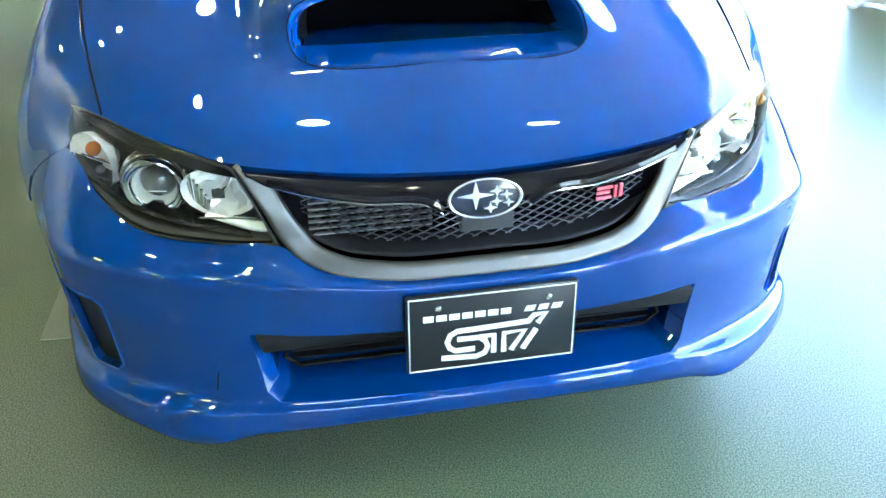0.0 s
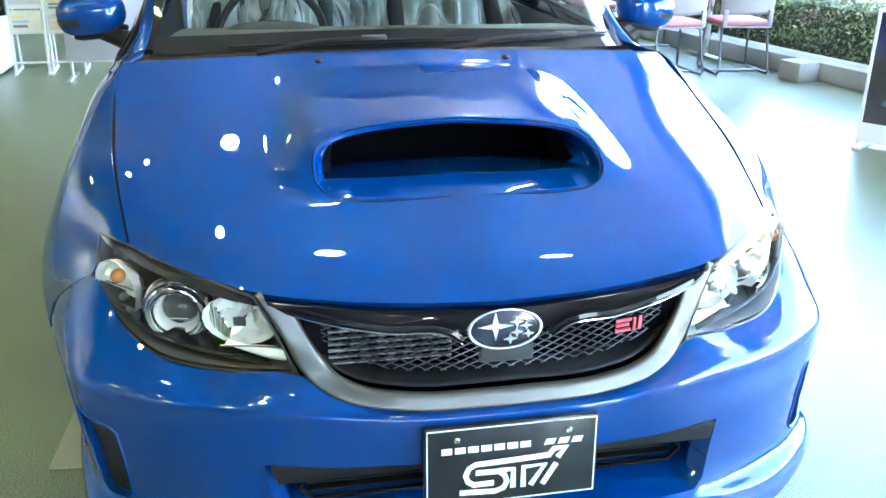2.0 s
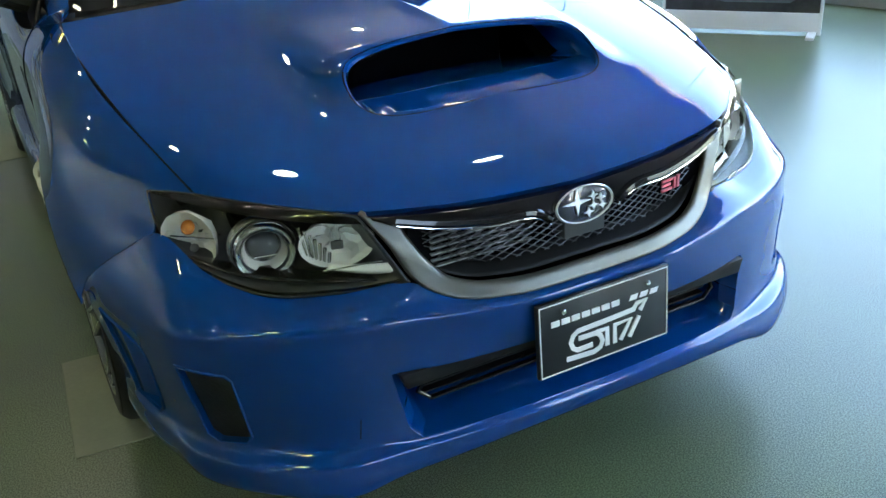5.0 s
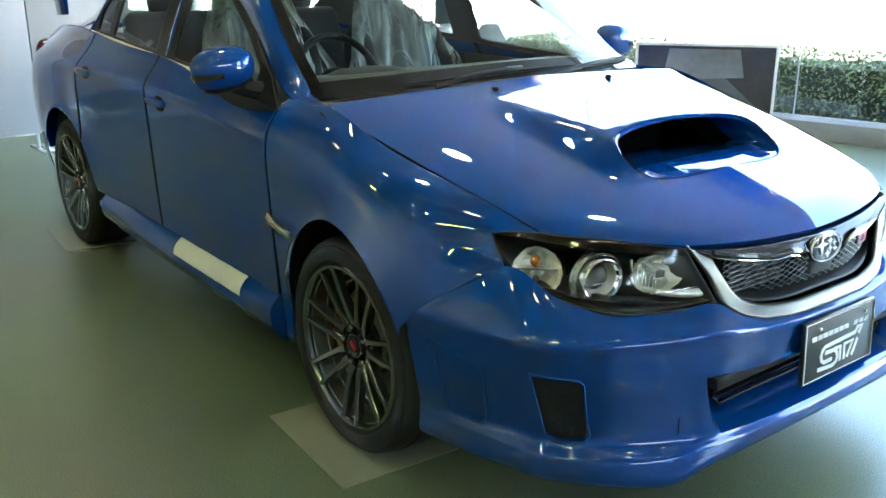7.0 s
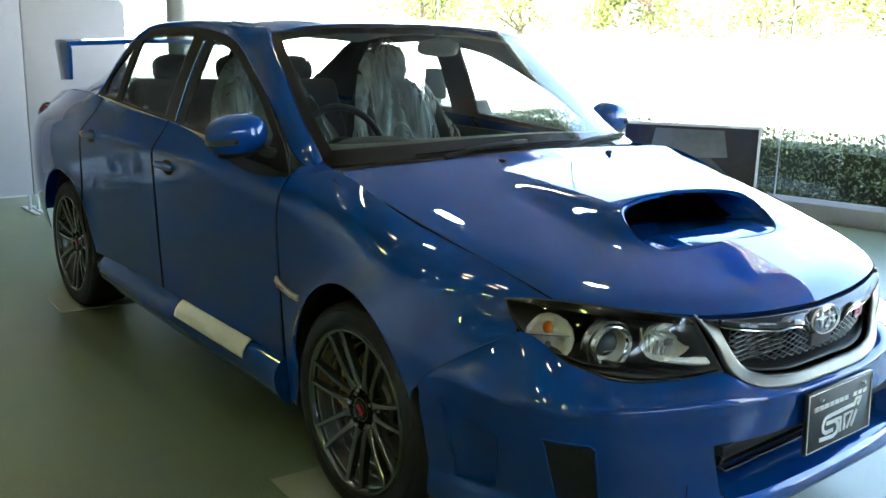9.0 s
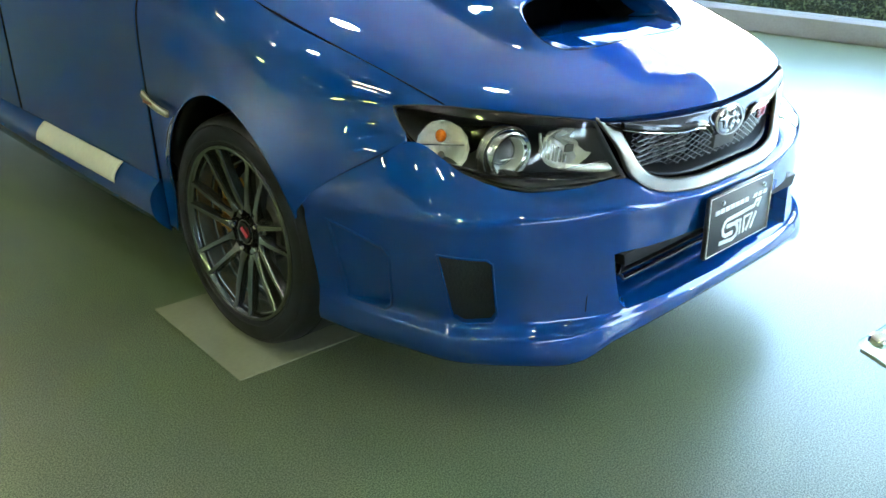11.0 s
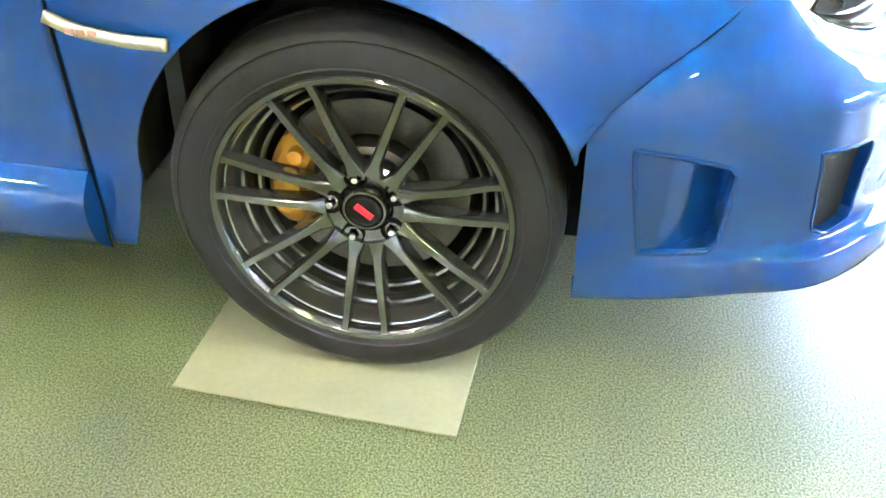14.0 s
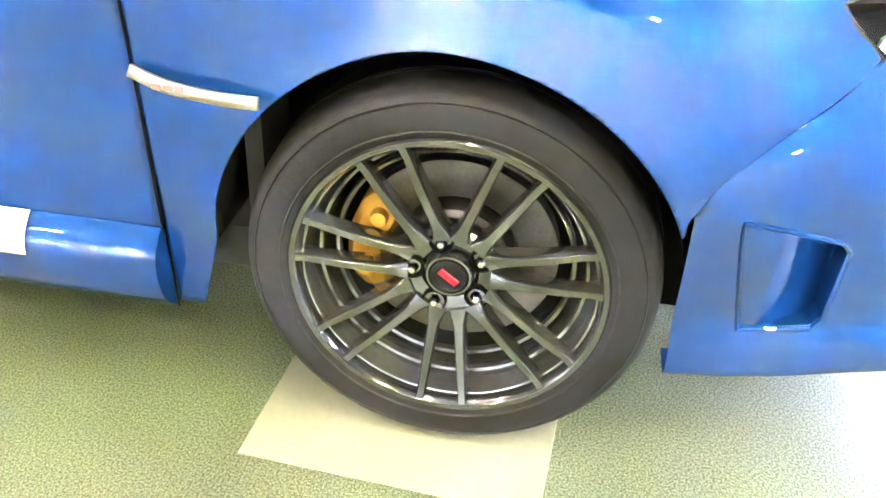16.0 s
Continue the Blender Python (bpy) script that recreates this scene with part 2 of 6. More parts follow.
# ---- materials ----
def mat(name, base, rough=0.5, metal=0.0, coat=0.0, spread=0.0, grain=0.0, scale=40.0, bump=0.0, rough_spread=0.0, coat_rough=0.03, **more):
    """A procedural material: base colour with variation at two scales, uneven gloss and fine relief."""
    m = bpy.data.materials.new(name)
    m.use_nodes = True
    t = m.node_tree
    b = t.nodes["Principled BSDF"]
    b.inputs["Base Color"].default_value = (*base, 1)
    b.inputs["Roughness"].default_value = rough
    b.inputs["Metallic"].default_value = metal
    b.inputs["Coat Weight"].default_value = coat
    b.inputs["Coat Roughness"].default_value = coat_rough
    for k, v in more.items():
        b.inputs[k.replace("_", " ")].default_value = v
    if spread or bump or rough_spread:
        co = t.nodes.new("ShaderNodeTexCoord")
        fine = t.nodes.new("ShaderNodeTexNoise")
        fine.inputs["Scale"].default_value, fine.inputs["Detail"].default_value = scale, 5
        wide = t.nodes.new("ShaderNodeTexNoise")
        wide.inputs["Scale"].default_value, wide.inputs["Detail"].default_value = scale / 12, 3
        for n in (fine, wide):
            t.links.new(co.outputs["Object"], n.inputs["Vector"])
        mixed = t.nodes.new("ShaderNodeMath")
        mixed.operation = "MULTIPLY_ADD"
        mixed.inputs[1].default_value = grain
        t.links.new(fine.outputs["Fac"], mixed.inputs[0])
        t.links.new(wide.outputs["Fac"], mixed.inputs[2])
        if spread:
            r = t.nodes.new("ShaderNodeMapRange")
            r.inputs["From Min"].default_value, r.inputs["From Max"].default_value = 0.3 + 0.3 * grain, 0.7 + 0.7 * grain
            r.inputs["To Min"].default_value, r.inputs["To Max"].default_value = 1 - spread, 1 + spread
            t.links.new(mixed.outputs[0], r.inputs["Value"])
            v = t.nodes.new("ShaderNodeVectorMath")
            v.operation = "SCALE"
            v.inputs[0].default_value = base
            t.links.new(r.outputs["Result"], v.inputs["Scale"])
            t.links.new(v.outputs["Vector"], b.inputs["Base Color"])
        if rough_spread:
            r = t.nodes.new("ShaderNodeMapRange")
            r.inputs["To Min"].default_value, r.inputs["To Max"].default_value = max(0, rough - rough_spread), min(1, rough + rough_spread)
            t.links.new(wide.outputs["Fac"], r.inputs["Value"])
            t.links.new(r.outputs["Result"], b.inputs["Roughness"])
        if bump:
            bp = t.nodes.new("ShaderNodeBump")
            bp.inputs["Strength"].default_value, bp.inputs["Distance"].default_value = bump, 0.002
            t.links.new(fine.outputs["Fac"], bp.inputs["Height"])
            t.links.new(bp.outputs["Normal"], b.inputs["Normal"])
    return m


def glass(name, tint, rough=0.0, base=0.045):
    """A thin pane: see-through with the tint, and glossier at a flat angle."""
    m = bpy.data.materials.new(name)
    m.use_nodes = True
    t = m.node_tree
    t.nodes.clear()
    out = t.nodes.new("ShaderNodeOutputMaterial")
    mix = t.nodes.new("ShaderNodeMixShader")
    tr = t.nodes.new("ShaderNodeBsdfTransparent")
    gl = t.nodes.new("ShaderNodeBsdfGlossy")
    lw = t.nodes.new("ShaderNodeLayerWeight")
    lw.inputs["Blend"].default_value = 0.5
    pw = t.nodes.new("ShaderNodeMath")
    pw.operation, pw.inputs[1].default_value = "POWER", 5
    ma = t.nodes.new("ShaderNodeMath")
    ma.operation, ma.inputs[1].default_value, ma.inputs[2].default_value = "MULTIPLY_ADD", 1 - base, base
    tr.inputs["Color"].default_value = (*tint, 1)
    gl.inputs["Roughness"].default_value = rough
    t.links.new(lw.outputs["Facing"], pw.inputs[0])
    t.links.new(pw.outputs[0], ma.inputs[0])
    t.links.new(ma.outputs[0], mix.inputs["Fac"])
    t.links.new(tr.outputs["BSDF"], mix.inputs[1])
    t.links.new(gl.outputs["BSDF"], mix.inputs[2])
    t.links.new(mix.outputs["Shader"], out.inputs["Surface"])
    return m


def lit(name, colour, strength):
    m = bpy.data.materials.new(name)
    m.use_nodes = True
    b = m.node_tree.nodes["Principled BSDF"]
    b.inputs["Base Color"].default_value = (*colour, 1)
    b.inputs["Emission Color"].default_value = (*colour, 1)
    b.inputs["Emission Strength"].default_value = strength
    return m


PAINT = mat("blue_paint", (0.0003, 0.046, 0.228), 0.36, 0.26, 1.0, coat_rough=0.0, Coat_IOR=1.60, Specular_IOR_Level=0.0, Specular_Tint=(.25, .50, 1, 1))
BLACK = mat("black_plastic", (0.012, 0.012, 0.013), 0.5, spread=0.15, grain=1, scale=300, bump=0.15, Specular_IOR_Level=0.22)
GLOSS_BLACK = mat("gloss_black", (0.005, 0.005, 0.006), 0.2, coat=0.55, Specular_IOR_Level=0.1)
# near-black for seams, and painted shade inside deep hollows
GAP_SHADE = mat("panel_gap", (0.003, 0.003, 0.004), 0.9, Specular_IOR_Level=0.05)
SATIN = mat("satin_grey_metal", (0.15, 0.15, 0.135), 0.36, 0.75, spread=0.06, grain=1, scale=400)
SCREEN_BLACK = mat("screen_border_black", (0.006, 0.006, 0.006), 0.6, coat=0.7, coat_rough=0.01, Specular_IOR_Level=0.1)
CHROME = mat("chrome", (0.86, 0.87, 0.88), 0.06, 1.0, rough_spread=0.03, scale=60)
REFLECTOR = mat("lamp_reflector", (0.95, 0.95, 0.88), 0.14, 0.25, rough_spread=0.05, scale=90)
RIM = mat("gunmetal_rim", (0.145, 0.157, 0.157), 0.14, 0.9, coat=1.0, spread=0.03, grain=1, scale=300)
RIM_DARK = mat("dark_rim_barrel", (0.30, 0.315, 0.33), 0.26, 0.85, spread=0.15, grain=1, scale=120)
TYRE = mat("tyre_rubber", (0.011, 0.011, 0.012), 0.62, spread=0.25, grain=1, scale=120, bump=0.2, rough_spread=0.1)
STEEL = mat("brake_steel", (0.17, 0.165, 0.16), 0.34, 0.9, spread=0.2, grain=1, scale=150, rough_spread=0.1)
CALIPER = mat("gold_caliper", (0.55, 0.26, 0.03), 0.35, 0.45, spread=0.1, grain=1, scale=200, coat=0.4)
AMBER = mat("amber_lens", (0.75, 0.22, 0.02), 0.12, Transmission_Weight=0.5)
FADED_RED = mat("faded_red_print", (0.42, 0.20, 0.18), 0.4)
RED = mat("red_badge", (0.55, 0.015, 0.03), 0.35, coat=0.5)
WHITE_MARK = mat("white_print", (0.82, 0.82, 0.82), 0.5, spread=0.03, grain=1, scale=200)
PLATE = mat("black_plate", (0.011, 0.013, 0.015), 0.4, coat=0.3, spread=0.15, grain=1, scale=120)
PAPER = mat("cream_paper", (0.72, 0.72, 0.58), 0.85, spread=0.07, grain=1, scale=60, bump=0.25)
WINDSCREEN = glass("windscreen_glass", (0.74, 0.80, 0.76))
SIDE_GLASS = glass("side_glass", (0.55, 0.63, 0.61))
PRIVACY = glass("privacy_glass", (0.16, 0.17, 0.17))
LENS = glass("lamp_lens", (0.98, 0.98, 0.97))
SEAT = mat("dark_seat_cloth", (0.022, 0.022, 0.026), 0.85, spread=0.2, grain=1, scale=250, bump=0.3)
TRIM = mat("grey_cabin_trim", (0.045, 0.046, 0.046), 0.7, spread=0.12, grain=1, scale=300, bump=0.2)
LINING = mat("headlining", (0.32, 0.32, 0.30), 0.9, spread=0.05, grain=1, scale=200)
BELTLINE = mat("pale_beltline_trim", (0.55, 0.53, 0.45), 0.3, 0.8, spread=0.05, grain=1, scale=200)
FOG_BLANK = mat("dark_fog_blank", (0.009, 0.009, 0.010), 0.55, spread=0.5, grain=1, scale=180, bump=0.8)

# ---- the car: nose towards -y, front axle over y = 0, wheelbase 2.625 ----
car = thing("sports_saloon", "bright blue four-door sports saloon with bonnet scoop and gunmetal wheels", "car")
HEART = (0, 1.2, 0.55)
AXLES, WHEEL_Z = (0.0, 2.625), 0.322

hood_front = flowing([(0, -.882, .728), (.2, -.868, .733), (.36, -.838, .741), (.45, -.806, .747), (.54, -.74, .756), (.636, -.647, .766), (.687, -.578, .769)])
hood_back = flowing([(0, .145, 1.022), (.3, .155, 1.013), (.55, .19, 1.0), (.785, .237, .983)])
hood_mid = flowing([(0, -.882, .728), (0, -.85, .758), (0, -.75, .80), (0, -.6, .845), (0, -.4, .897), (0, -.1, .966), (0, .145, 1.022)])
hood_side = flowing([(.687, -.578, .769), (.705, -.488, .796), (.74, -.286, .85), (.765, -.043, .908), (.777, .091, .943), (.785, .237, .983)])
SCOOP_C, SCOOP_A, SCOOP_B = -.506, .318, .100
HUMP = .063


def smooth(t):
    t = np.clip(t, 0, 1)
    return t * t * (3 - 2 * t)


def scoop_hole(p):
    x, y = p[..., 0] / SCOOP_A, (p[..., 1] - SCOOP_C) / SCOOP_B
    return ((abs(x) ** 4.2 + abs(y) ** 2.5) ** (1 / 3) - 1) * SCOOP_B


def hump(x, y):
    """Height of the scoop over the bonnet: steep at the mouth, fading to nothing near the screen."""
    rise = smooth((y + .60) / .17)
    back = np.clip((.075 - y) / .47, 0, 1)
    back = np.where(back < .12, back * back / .24, back - .06) / .94
    t = np.clip((.425 - abs(x)) / .150, 0, 1)
    side = t ** 3 * (t * (6 * t - 15) + 10)
    return HUMP * rise * np.minimum(back, 1) * side * (1 - .10 * (np.clip(abs(x) / .3, 0, 1)) ** 2)


hood_grid = both(coons(hood_front, hood_back, hood_mid, hood_side, 150, 170))
# two soft creases run from the scoop's ends towards the screen pillars
crease_x = .36 + .36 * np.clip((hood_grid[..., 1] + .75) / .95, 0, 1)
hood_grid[..., 2] += .0016 * np.exp(-((abs(hood_grid[..., 0]) - crease_x) / .14) ** 2) * np.clip((hood_grid[..., 1] + .8) / .3, 0, 1) * np.clip((.2 - hood_grid[..., 1]) / .3, 0, 1)
hood_grid[..., 2] += hump(hood_grid[..., 0], hood_grid[..., 1])
hood_lookup = hood_grid.reshape(-1, 3)


def hood_z(x, y):
    d = (hood_lookup[:, 0] - x) ** 2 + (hood_lookup[:, 1] - y) ** 2
    k = np.argpartition(d, 9)[:9]
    a = np.stack([np.ones(9), hood_lookup[k, 0] - x, hood_lookup[k, 1] - y], 1)
    return float(np.linalg.lstsq(a, hood_lookup[k, 2], rcond=None)[0][0])


bm = outward(sheet(hood_grid, scoop_hole), (0, -.3, 0))


def hood_edge(v, mid):
    v.co += Vector((-math.copysign(.004, v.co.x) * (abs(v.co.x) > .6), .012 if v.co.y < -.55 else 0, -.016))


recess(bm, lambda c: scoop_hole(np.array(c)) > .05, [hood_edge])
bonnet = part("bonnet", bm, PAINT, car, "blue bonnet with soft creases and a raised scoop", thick=.0)

# inside the scoop: a blue rim and floor, then a duct with its shade painted near-black
RIM_STEPS = [((0, 0), (0, 0)), ((.004, -.001), (-.003, -.004)), ((.012, .000), (-.002, -.006)), ((.118, .0085), (.000, -.010)), ((.128, .0085), (.005, -.011)), ((.142, .005), (.020, -.012)), ((.33, -.014), (.14, -.012)), ((.45, -.07), (.24, -.020))]
front_z = hood_z(0, SCOOP_C - SCOOP_B)
loop = []
for th in np.linspace(0, 2 * math.pi, 121)[:-1]:
    c, sn = math.cos(th), math.sin(th)
    # one closed slot outline, a little inside the opening
    ex = .994 * SCOOP_A * math.copysign(abs(c) ** (2 / 4.2), c)
    ey = SCOOP_C + .988 * SCOOP_B * math.copysign(abs(sn) ** (2 / 2.5), sn)
    w = float(smooth((sn + .75) / 1.5))
    z = hood_z(ex, ey) - .0012
    col = []
    for k, ((fy, fz), (by, bz)) in enumerate(RIM_STEPS):
        inset = (0, .006, .008, .013, .014, .020, .03, .05)[k] * abs(c) ** .5
        mix = fy * (1 - w) + by * w if k < 2 else (fy * (1 - w) + by * w) * (abs(sn) ** .8 * .6 + .4)
        col.append((ex - math.copysign(inset, ex), ey + mix, (z if k < 2 else front_z + (z - front_z) * (.25 + .75 * w)) + fz * (1 - w) + bz * w))
    loop.append(col)
loop.append(loop[0])
g = np.array(loop).transpose(1, 0, 2)
for nm, rows, m, lab in (("scoop_rim", g[:7], PAINT, "blue scoop rim and floor"), ("scoop_throat", g[6:], GAP_SHADE, "scoop duct coloured near-black for its inner shade")):
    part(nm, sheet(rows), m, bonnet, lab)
# near-black box closes the duct and stands for its deep shade
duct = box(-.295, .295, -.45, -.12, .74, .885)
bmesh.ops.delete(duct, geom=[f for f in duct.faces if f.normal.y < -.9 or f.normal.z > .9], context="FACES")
part("scoop_duct", duct, GAP_SHADE, bonnet)
seam = []
for th in np.linspace(math.pi * .88, math.pi * 2.12, 90):
    c, sn = math.cos(th), math.sin(th)
    ex, ey = SCOOP_A * .995 * math.copysign(abs(c) ** (2 / 4.2), c), SCOOP_C + SCOOP_B * .99 * math.copysign(abs(sn) ** (2 / 2.5), sn)
    seam.append((ex, ey, hood_z(ex, ey) - .0006))
part("scoop_seam", tube(seam, .0017, 6), GAP_SHADE, bonnet)

# ---- body side: rows from the shoulder down to the sill, along y ----
ST = [-.60, -.48, -.34, 0, .24, .45, 1.2, 2.0, 2.6, 3.05, 3.50]
ROW_X = [[.683, .708, .735, .772, .790, .830, .840, .828, .79, .745, .66],
         [.722, .750, .798, .846, .853, .858, .866, .864, .855, .83, .74],
         [.752, .776, .850, .893, .882, .874, .874, .880, .898, .885, .80],
         [.785, .828, .900, .905, .884, .866, .864, .870, .905, .90, .82],
         [.80, .86, .880, .880, .858, .852, .852, .858, .88, .87, .80]]
ROW_Z = [[.763, .799, .838, .920, .981, .945, 1.006, 1.05, 1.083, 1.072, 1.04],
         [.742, .768, .808, .872, .905, .895, .935, .962, .985, .978, .955],
         [.70, .715, .735, .765, .80, .818, .862, .888, .885, .87, .85],
         [.64, .645, .575, .62, .62, .60, .60, .60, .62, .62, .62],
         [.45, .40, .30, .30, .335, .335, .335, .335, .34, .34, .40]]
row_x, row_z = [flow(ST, r) for r in ROW_X], [flow(ST, r) for r in ROW_Z]
KNOTS = [0, .14, .34, .64, 1]


def arch_cut(y, z, cy, grow=0.0):
    """Distance to the wheel opening, negative inside."""
    dy, dz = (y - cy - .012) / (.357 + grow), (z - .345) / (.357 + grow)
    k = np.where(dy < 0, 2.05, 1.82)
    up = (abs(dy) ** k + abs(np.maximum(dz, 0)) ** k) ** (1 / k) - 1
    slant = np.where(dz < 0, np.where(dy > 0, abs(dy) + dz * .30, abs(dy) + dz * .02) - 1, up)
    return np.where(dz < 0, slant, up) * .357


def side_grid(y0, y1, ny, nv=56, low=False):
    ys = np.linspace(y0, y1, ny)
    xs, zs = np.array([f(ys) for f in row_x]), np.array([f(ys) for f in row_z])
    if low:  # the wing reaches down behind the wheel
        t = np.clip((ys - .20) / .15, 0, 1)
        xs[4] += t * (.836 - xs[4])
        zs[4] += t * (.186 - zs[4])
    v = np.linspace(0, 1, nv) ** 1.15
    g = np.empty((nv, ny, 3))
    for i in range(ny):
        g[:, i, 0], g[:, i, 1], g[:, i, 2] = flow(KNOTS, xs[:, i])(v), ys[i], flow(KNOTS, zs[:, i])(v)
    for cy in AXLES:
        d = arch_cut(g[..., 1], g[..., 2], cy)
        g[..., 0] += .014 * np.exp(-np.clip(d, 0, 1) / .045) * np.clip((g[..., 2] - .25) / .2, 0, 1)
    return g


def flank(name, y0, y1, ny, cut=None, label=""):
    g = side_grid(y0, y1, ny, 110 if name == "front_wing" else 72, name == "front_wing")
    for side in (-1, 1):
        bm = outward(sheet(g, cut), (0, (y0 + y1) / 2, .6))
        if side < 0:
            bm = mirrored(bm)
        yield part(name, bm, PAINT, car, label, thick=.004)


nose_cut = poly_sdf([(-.75, .769), (-.585, .7675), (-.53, .767), (-.484, .761), (-.505, .735), (-.545, .694), (-.507, .664), (-.469, .636), (-.415, .597), (-.36, .552), (-.325, .50), (-.32, 0), (-.75, 0)])


def fender_cut(p):
    return np.minimum(arch_cut(p[..., 1], p[..., 2], 0), nose_cut(p[..., 1], p[..., 2]))


def rear_cut(p):
    return arch_cut(p[..., 1], p[..., 2], AXLES[1])


SEAM_F, SEAM_B = .462, 1.50
fenders = list(flank("front_wing", -.60, SEAM_F - .0022, 210, fender_cut, "flared blue front wing"))
doors = list(flank("front_door", SEAM_F + .0022, SEAM_B - .002, 70, None, "closed blue front door"))
rear_doors = list(flank("rear_door", SEAM_B + .002, 2.36 - .002, 80, rear_cut, "closed blue rear door"))
quarters = list(flank("rear_wing", 2.36 + .002, 3.50, 110, rear_cut, "flared blue rear wing"))

# near-black backing that paints the shade behind panel gaps, wheel wells and bay
for y in (SEAM_F, SEAM_B, 2.36):
    for side in (-1, 1):
        pts = [(side * (float(along(KNOTS, [f(y) for f in row_x])(v)) - .006), y, float(along(KNOTS, [f(y) for f in row_z])(v))) for v in np.linspace(.02, 1, 9)]
        part("panel_gap", ribbon(hermite(pts), 30, lambda q: (q[0], 0, 0), .03), GAP_SHADE, car)
for side in (-1, 1):
    pts = [(side * (q[0] - .001), q[1], q[2] - .020) for q in hood_side(np.linspace(0, 1, 12))]
    part("panel_gap", ribbon(hermite(pts), 40, lambda q: (0, 0, 1), .06), GAP_SHADE, car)
    part("panel_gap", tube([(side * q[0], q[1], q[2] + .0006) for q in hood_side(np.linspace(.0, 1, 50))], .0024, 6), GAP_SHADE, car)
    for cy in AXLES:
        bm = bmesh.new()
        rows = []
        for k in range(33):
            a = math.pi * (-.03 + 1.06 * k / 32)
            y, z = cy + .012 + .375 * math.cos(a), .345 + .372 * math.sin(a)
            rows.append([bm.verts.new((side * x, y, max(z, .2))) for x in ((.852, .80, .60) if z > .42 else (.818, .79, .60))])
        for a, b in zip(rows, rows[1:]):
            for k in range(2):
                bm.faces.new((a[k], a[k + 1], b[k + 1], b[k]))
        part("wheel_well", bm, BLACK, car, "black wheel well lining", thick=.004)
    part("well_wall", box(side * .56, side * .60, -.42, .45, .14, .74), GAP_SHADE, car)
    part("well_wall", box(side * .56, side * .60, 2.2, 3.05, .14, .74), GAP_SHADE, car)
part("underbody", box(-.55, .55, -.70, 3.40, .17, .21), BLACK, car, "dark underbody")
part("engine_bay", box(-.62, .62, -.60, .30, .21, .70), GAP_SHADE, car)

for y in (SEAM_F, SEAM_B, 2.36):
    col = side_grid(y, y + .001, 2, 60)[:, 0]
    for side in (-1, 1):
        part("panel_gap", tube([(side * (q[0] - .0006), y, q[2]) for q in col if q[2] > .345], .0026, 6), GAP_SHADE, car)

# side skirts
skirt_rows = [hermite([(x, .466, z), (x, 1.3, z), (x, 2.215, z + .01)]) for x, z in ((.846, .345), (.858, .335), (.886, .300), (.889, .262), (.868, .205), (.83, .168))]
skirts = []
for side in (-1, 1):
    bm = outward(sheet(loft(skirt_rows, 60, 20, [0, .08, .3, .5, .8, 1])), (0, 1.3, .3))
    if side < 0:
        bm = mirrored(bm)
    ends = [e for e in bm.edges if e.is_boundary and all(abs(v.co.y - .466) < .002 for v in e.verts)]
    bmesh.ops.contextual_create(bm, geom=ends)
    skirts.append(part("side_skirt", bm, PAINT, car, "blue moulded side skirt", thick=.008))

def flank_x(y, z):
    """Half width of the front wing at a height."""
    g = side_grid(y, y + .001, 2, 90)[:, 0]
    k = np.argsort(g[:, 2])
    return float(np.interp(z, g[k, 2], g[k, 0]))


# ---- front bumper ----
BUMP = [
    [(0, -.944, .548), (.20, -.934, .552), (.31, -.905, .570), (.372, -.870, .602), (.50, -.815, .592), (.627, -.749, .598), (.70, -.668, .630), (.757, -.55, .692), (.81, -.50, .655), (.866, -.43, .607), (.902, -.330, .530)],
    [(0, -.966, .534), (.20, -.957, .534), (.33, -.932, .541), (.43, -.902, .546), (.55, -.855, .545), (.680, -.785, .545), (.780, -.700, .546), (.828, -.595, .548), (.862, -.505, .545), (.885, -.43, .535), (.902, -.334, .500)],
    [(0, -.966, .512), (.20, -.958, .512), (.33, -.937, .514), (.43, -.911, .518), (.55, -.866, .518), (.690, -.793, .518), (.793, -.702, .520), (.836, -.595, .523), (.864, -.505, .522), (.885, -.43, .516), (.901, -.335, .485)],
    [(0, -.962, .47), (.20, -.955, .47), (.33, -.938, .47), (.43, -.913, .47), (.56, -.868, .47), (.690, -.797, .47), (.790, -.703, .47), (.830, -.597, .47), (.856, -.507, .47), (.878, -.43, .47), (.897, -.336, .455)],
    [(0, -.955, .385), (.20, -.95, .385), (.33, -.936, .385), (.43, -.915, .385), (.56, -.870, .385), (.69, -.793, .385), (.782, -.700, .385), (.821, -.595, .385), (.846, -.51, .385), (.866, -.43, .385), (.882, -.338, .375)],
    [(0, -.958, .305), (.20, -.953, .303), (.33, -.944, .30), (.43, -.927, .300), (.56, -.880, .300), (.69, -.800, .300), (.776, -.706, .300), (.814, -.598, .300), (.840, -.51, .297), (.857, -.43, .295), (.868, -.34, .29)],
    [(0, -.972, .280), (.20, -.967, .278), (.33, -.957, .276), (.43, -.942, .274), (.57, -.908, .270), (.705, -.826, .274), (.798, -.716, .276), (.830, -.600, .274), (.850, -.51, .270), (.862, -.43, .266), (.870, -.342, .26)],
    [(0, -.945, .230), (.20, -.943, .229), (.33, -.939, .226), (.45, -.930, .220), (.54, -.914, .199), (.690, -.826, .206), (.784, -.720, .210), (.820, -.600, .208), (.843, -.51, .205), (.856, -.43, .202), (.864, -.343, .198)],
    [(0, -.84, .208), (.20, -.835, .208), (.33, -.828, .204), (.43, -.82, .197), (.53, -.80, .192), (.64, -.735, .196), (.71, -.66, .198), (.745, -.57, .196), (.76, -.50, .193), (.775, -.43, .190), (.79, -.343, .188)]]
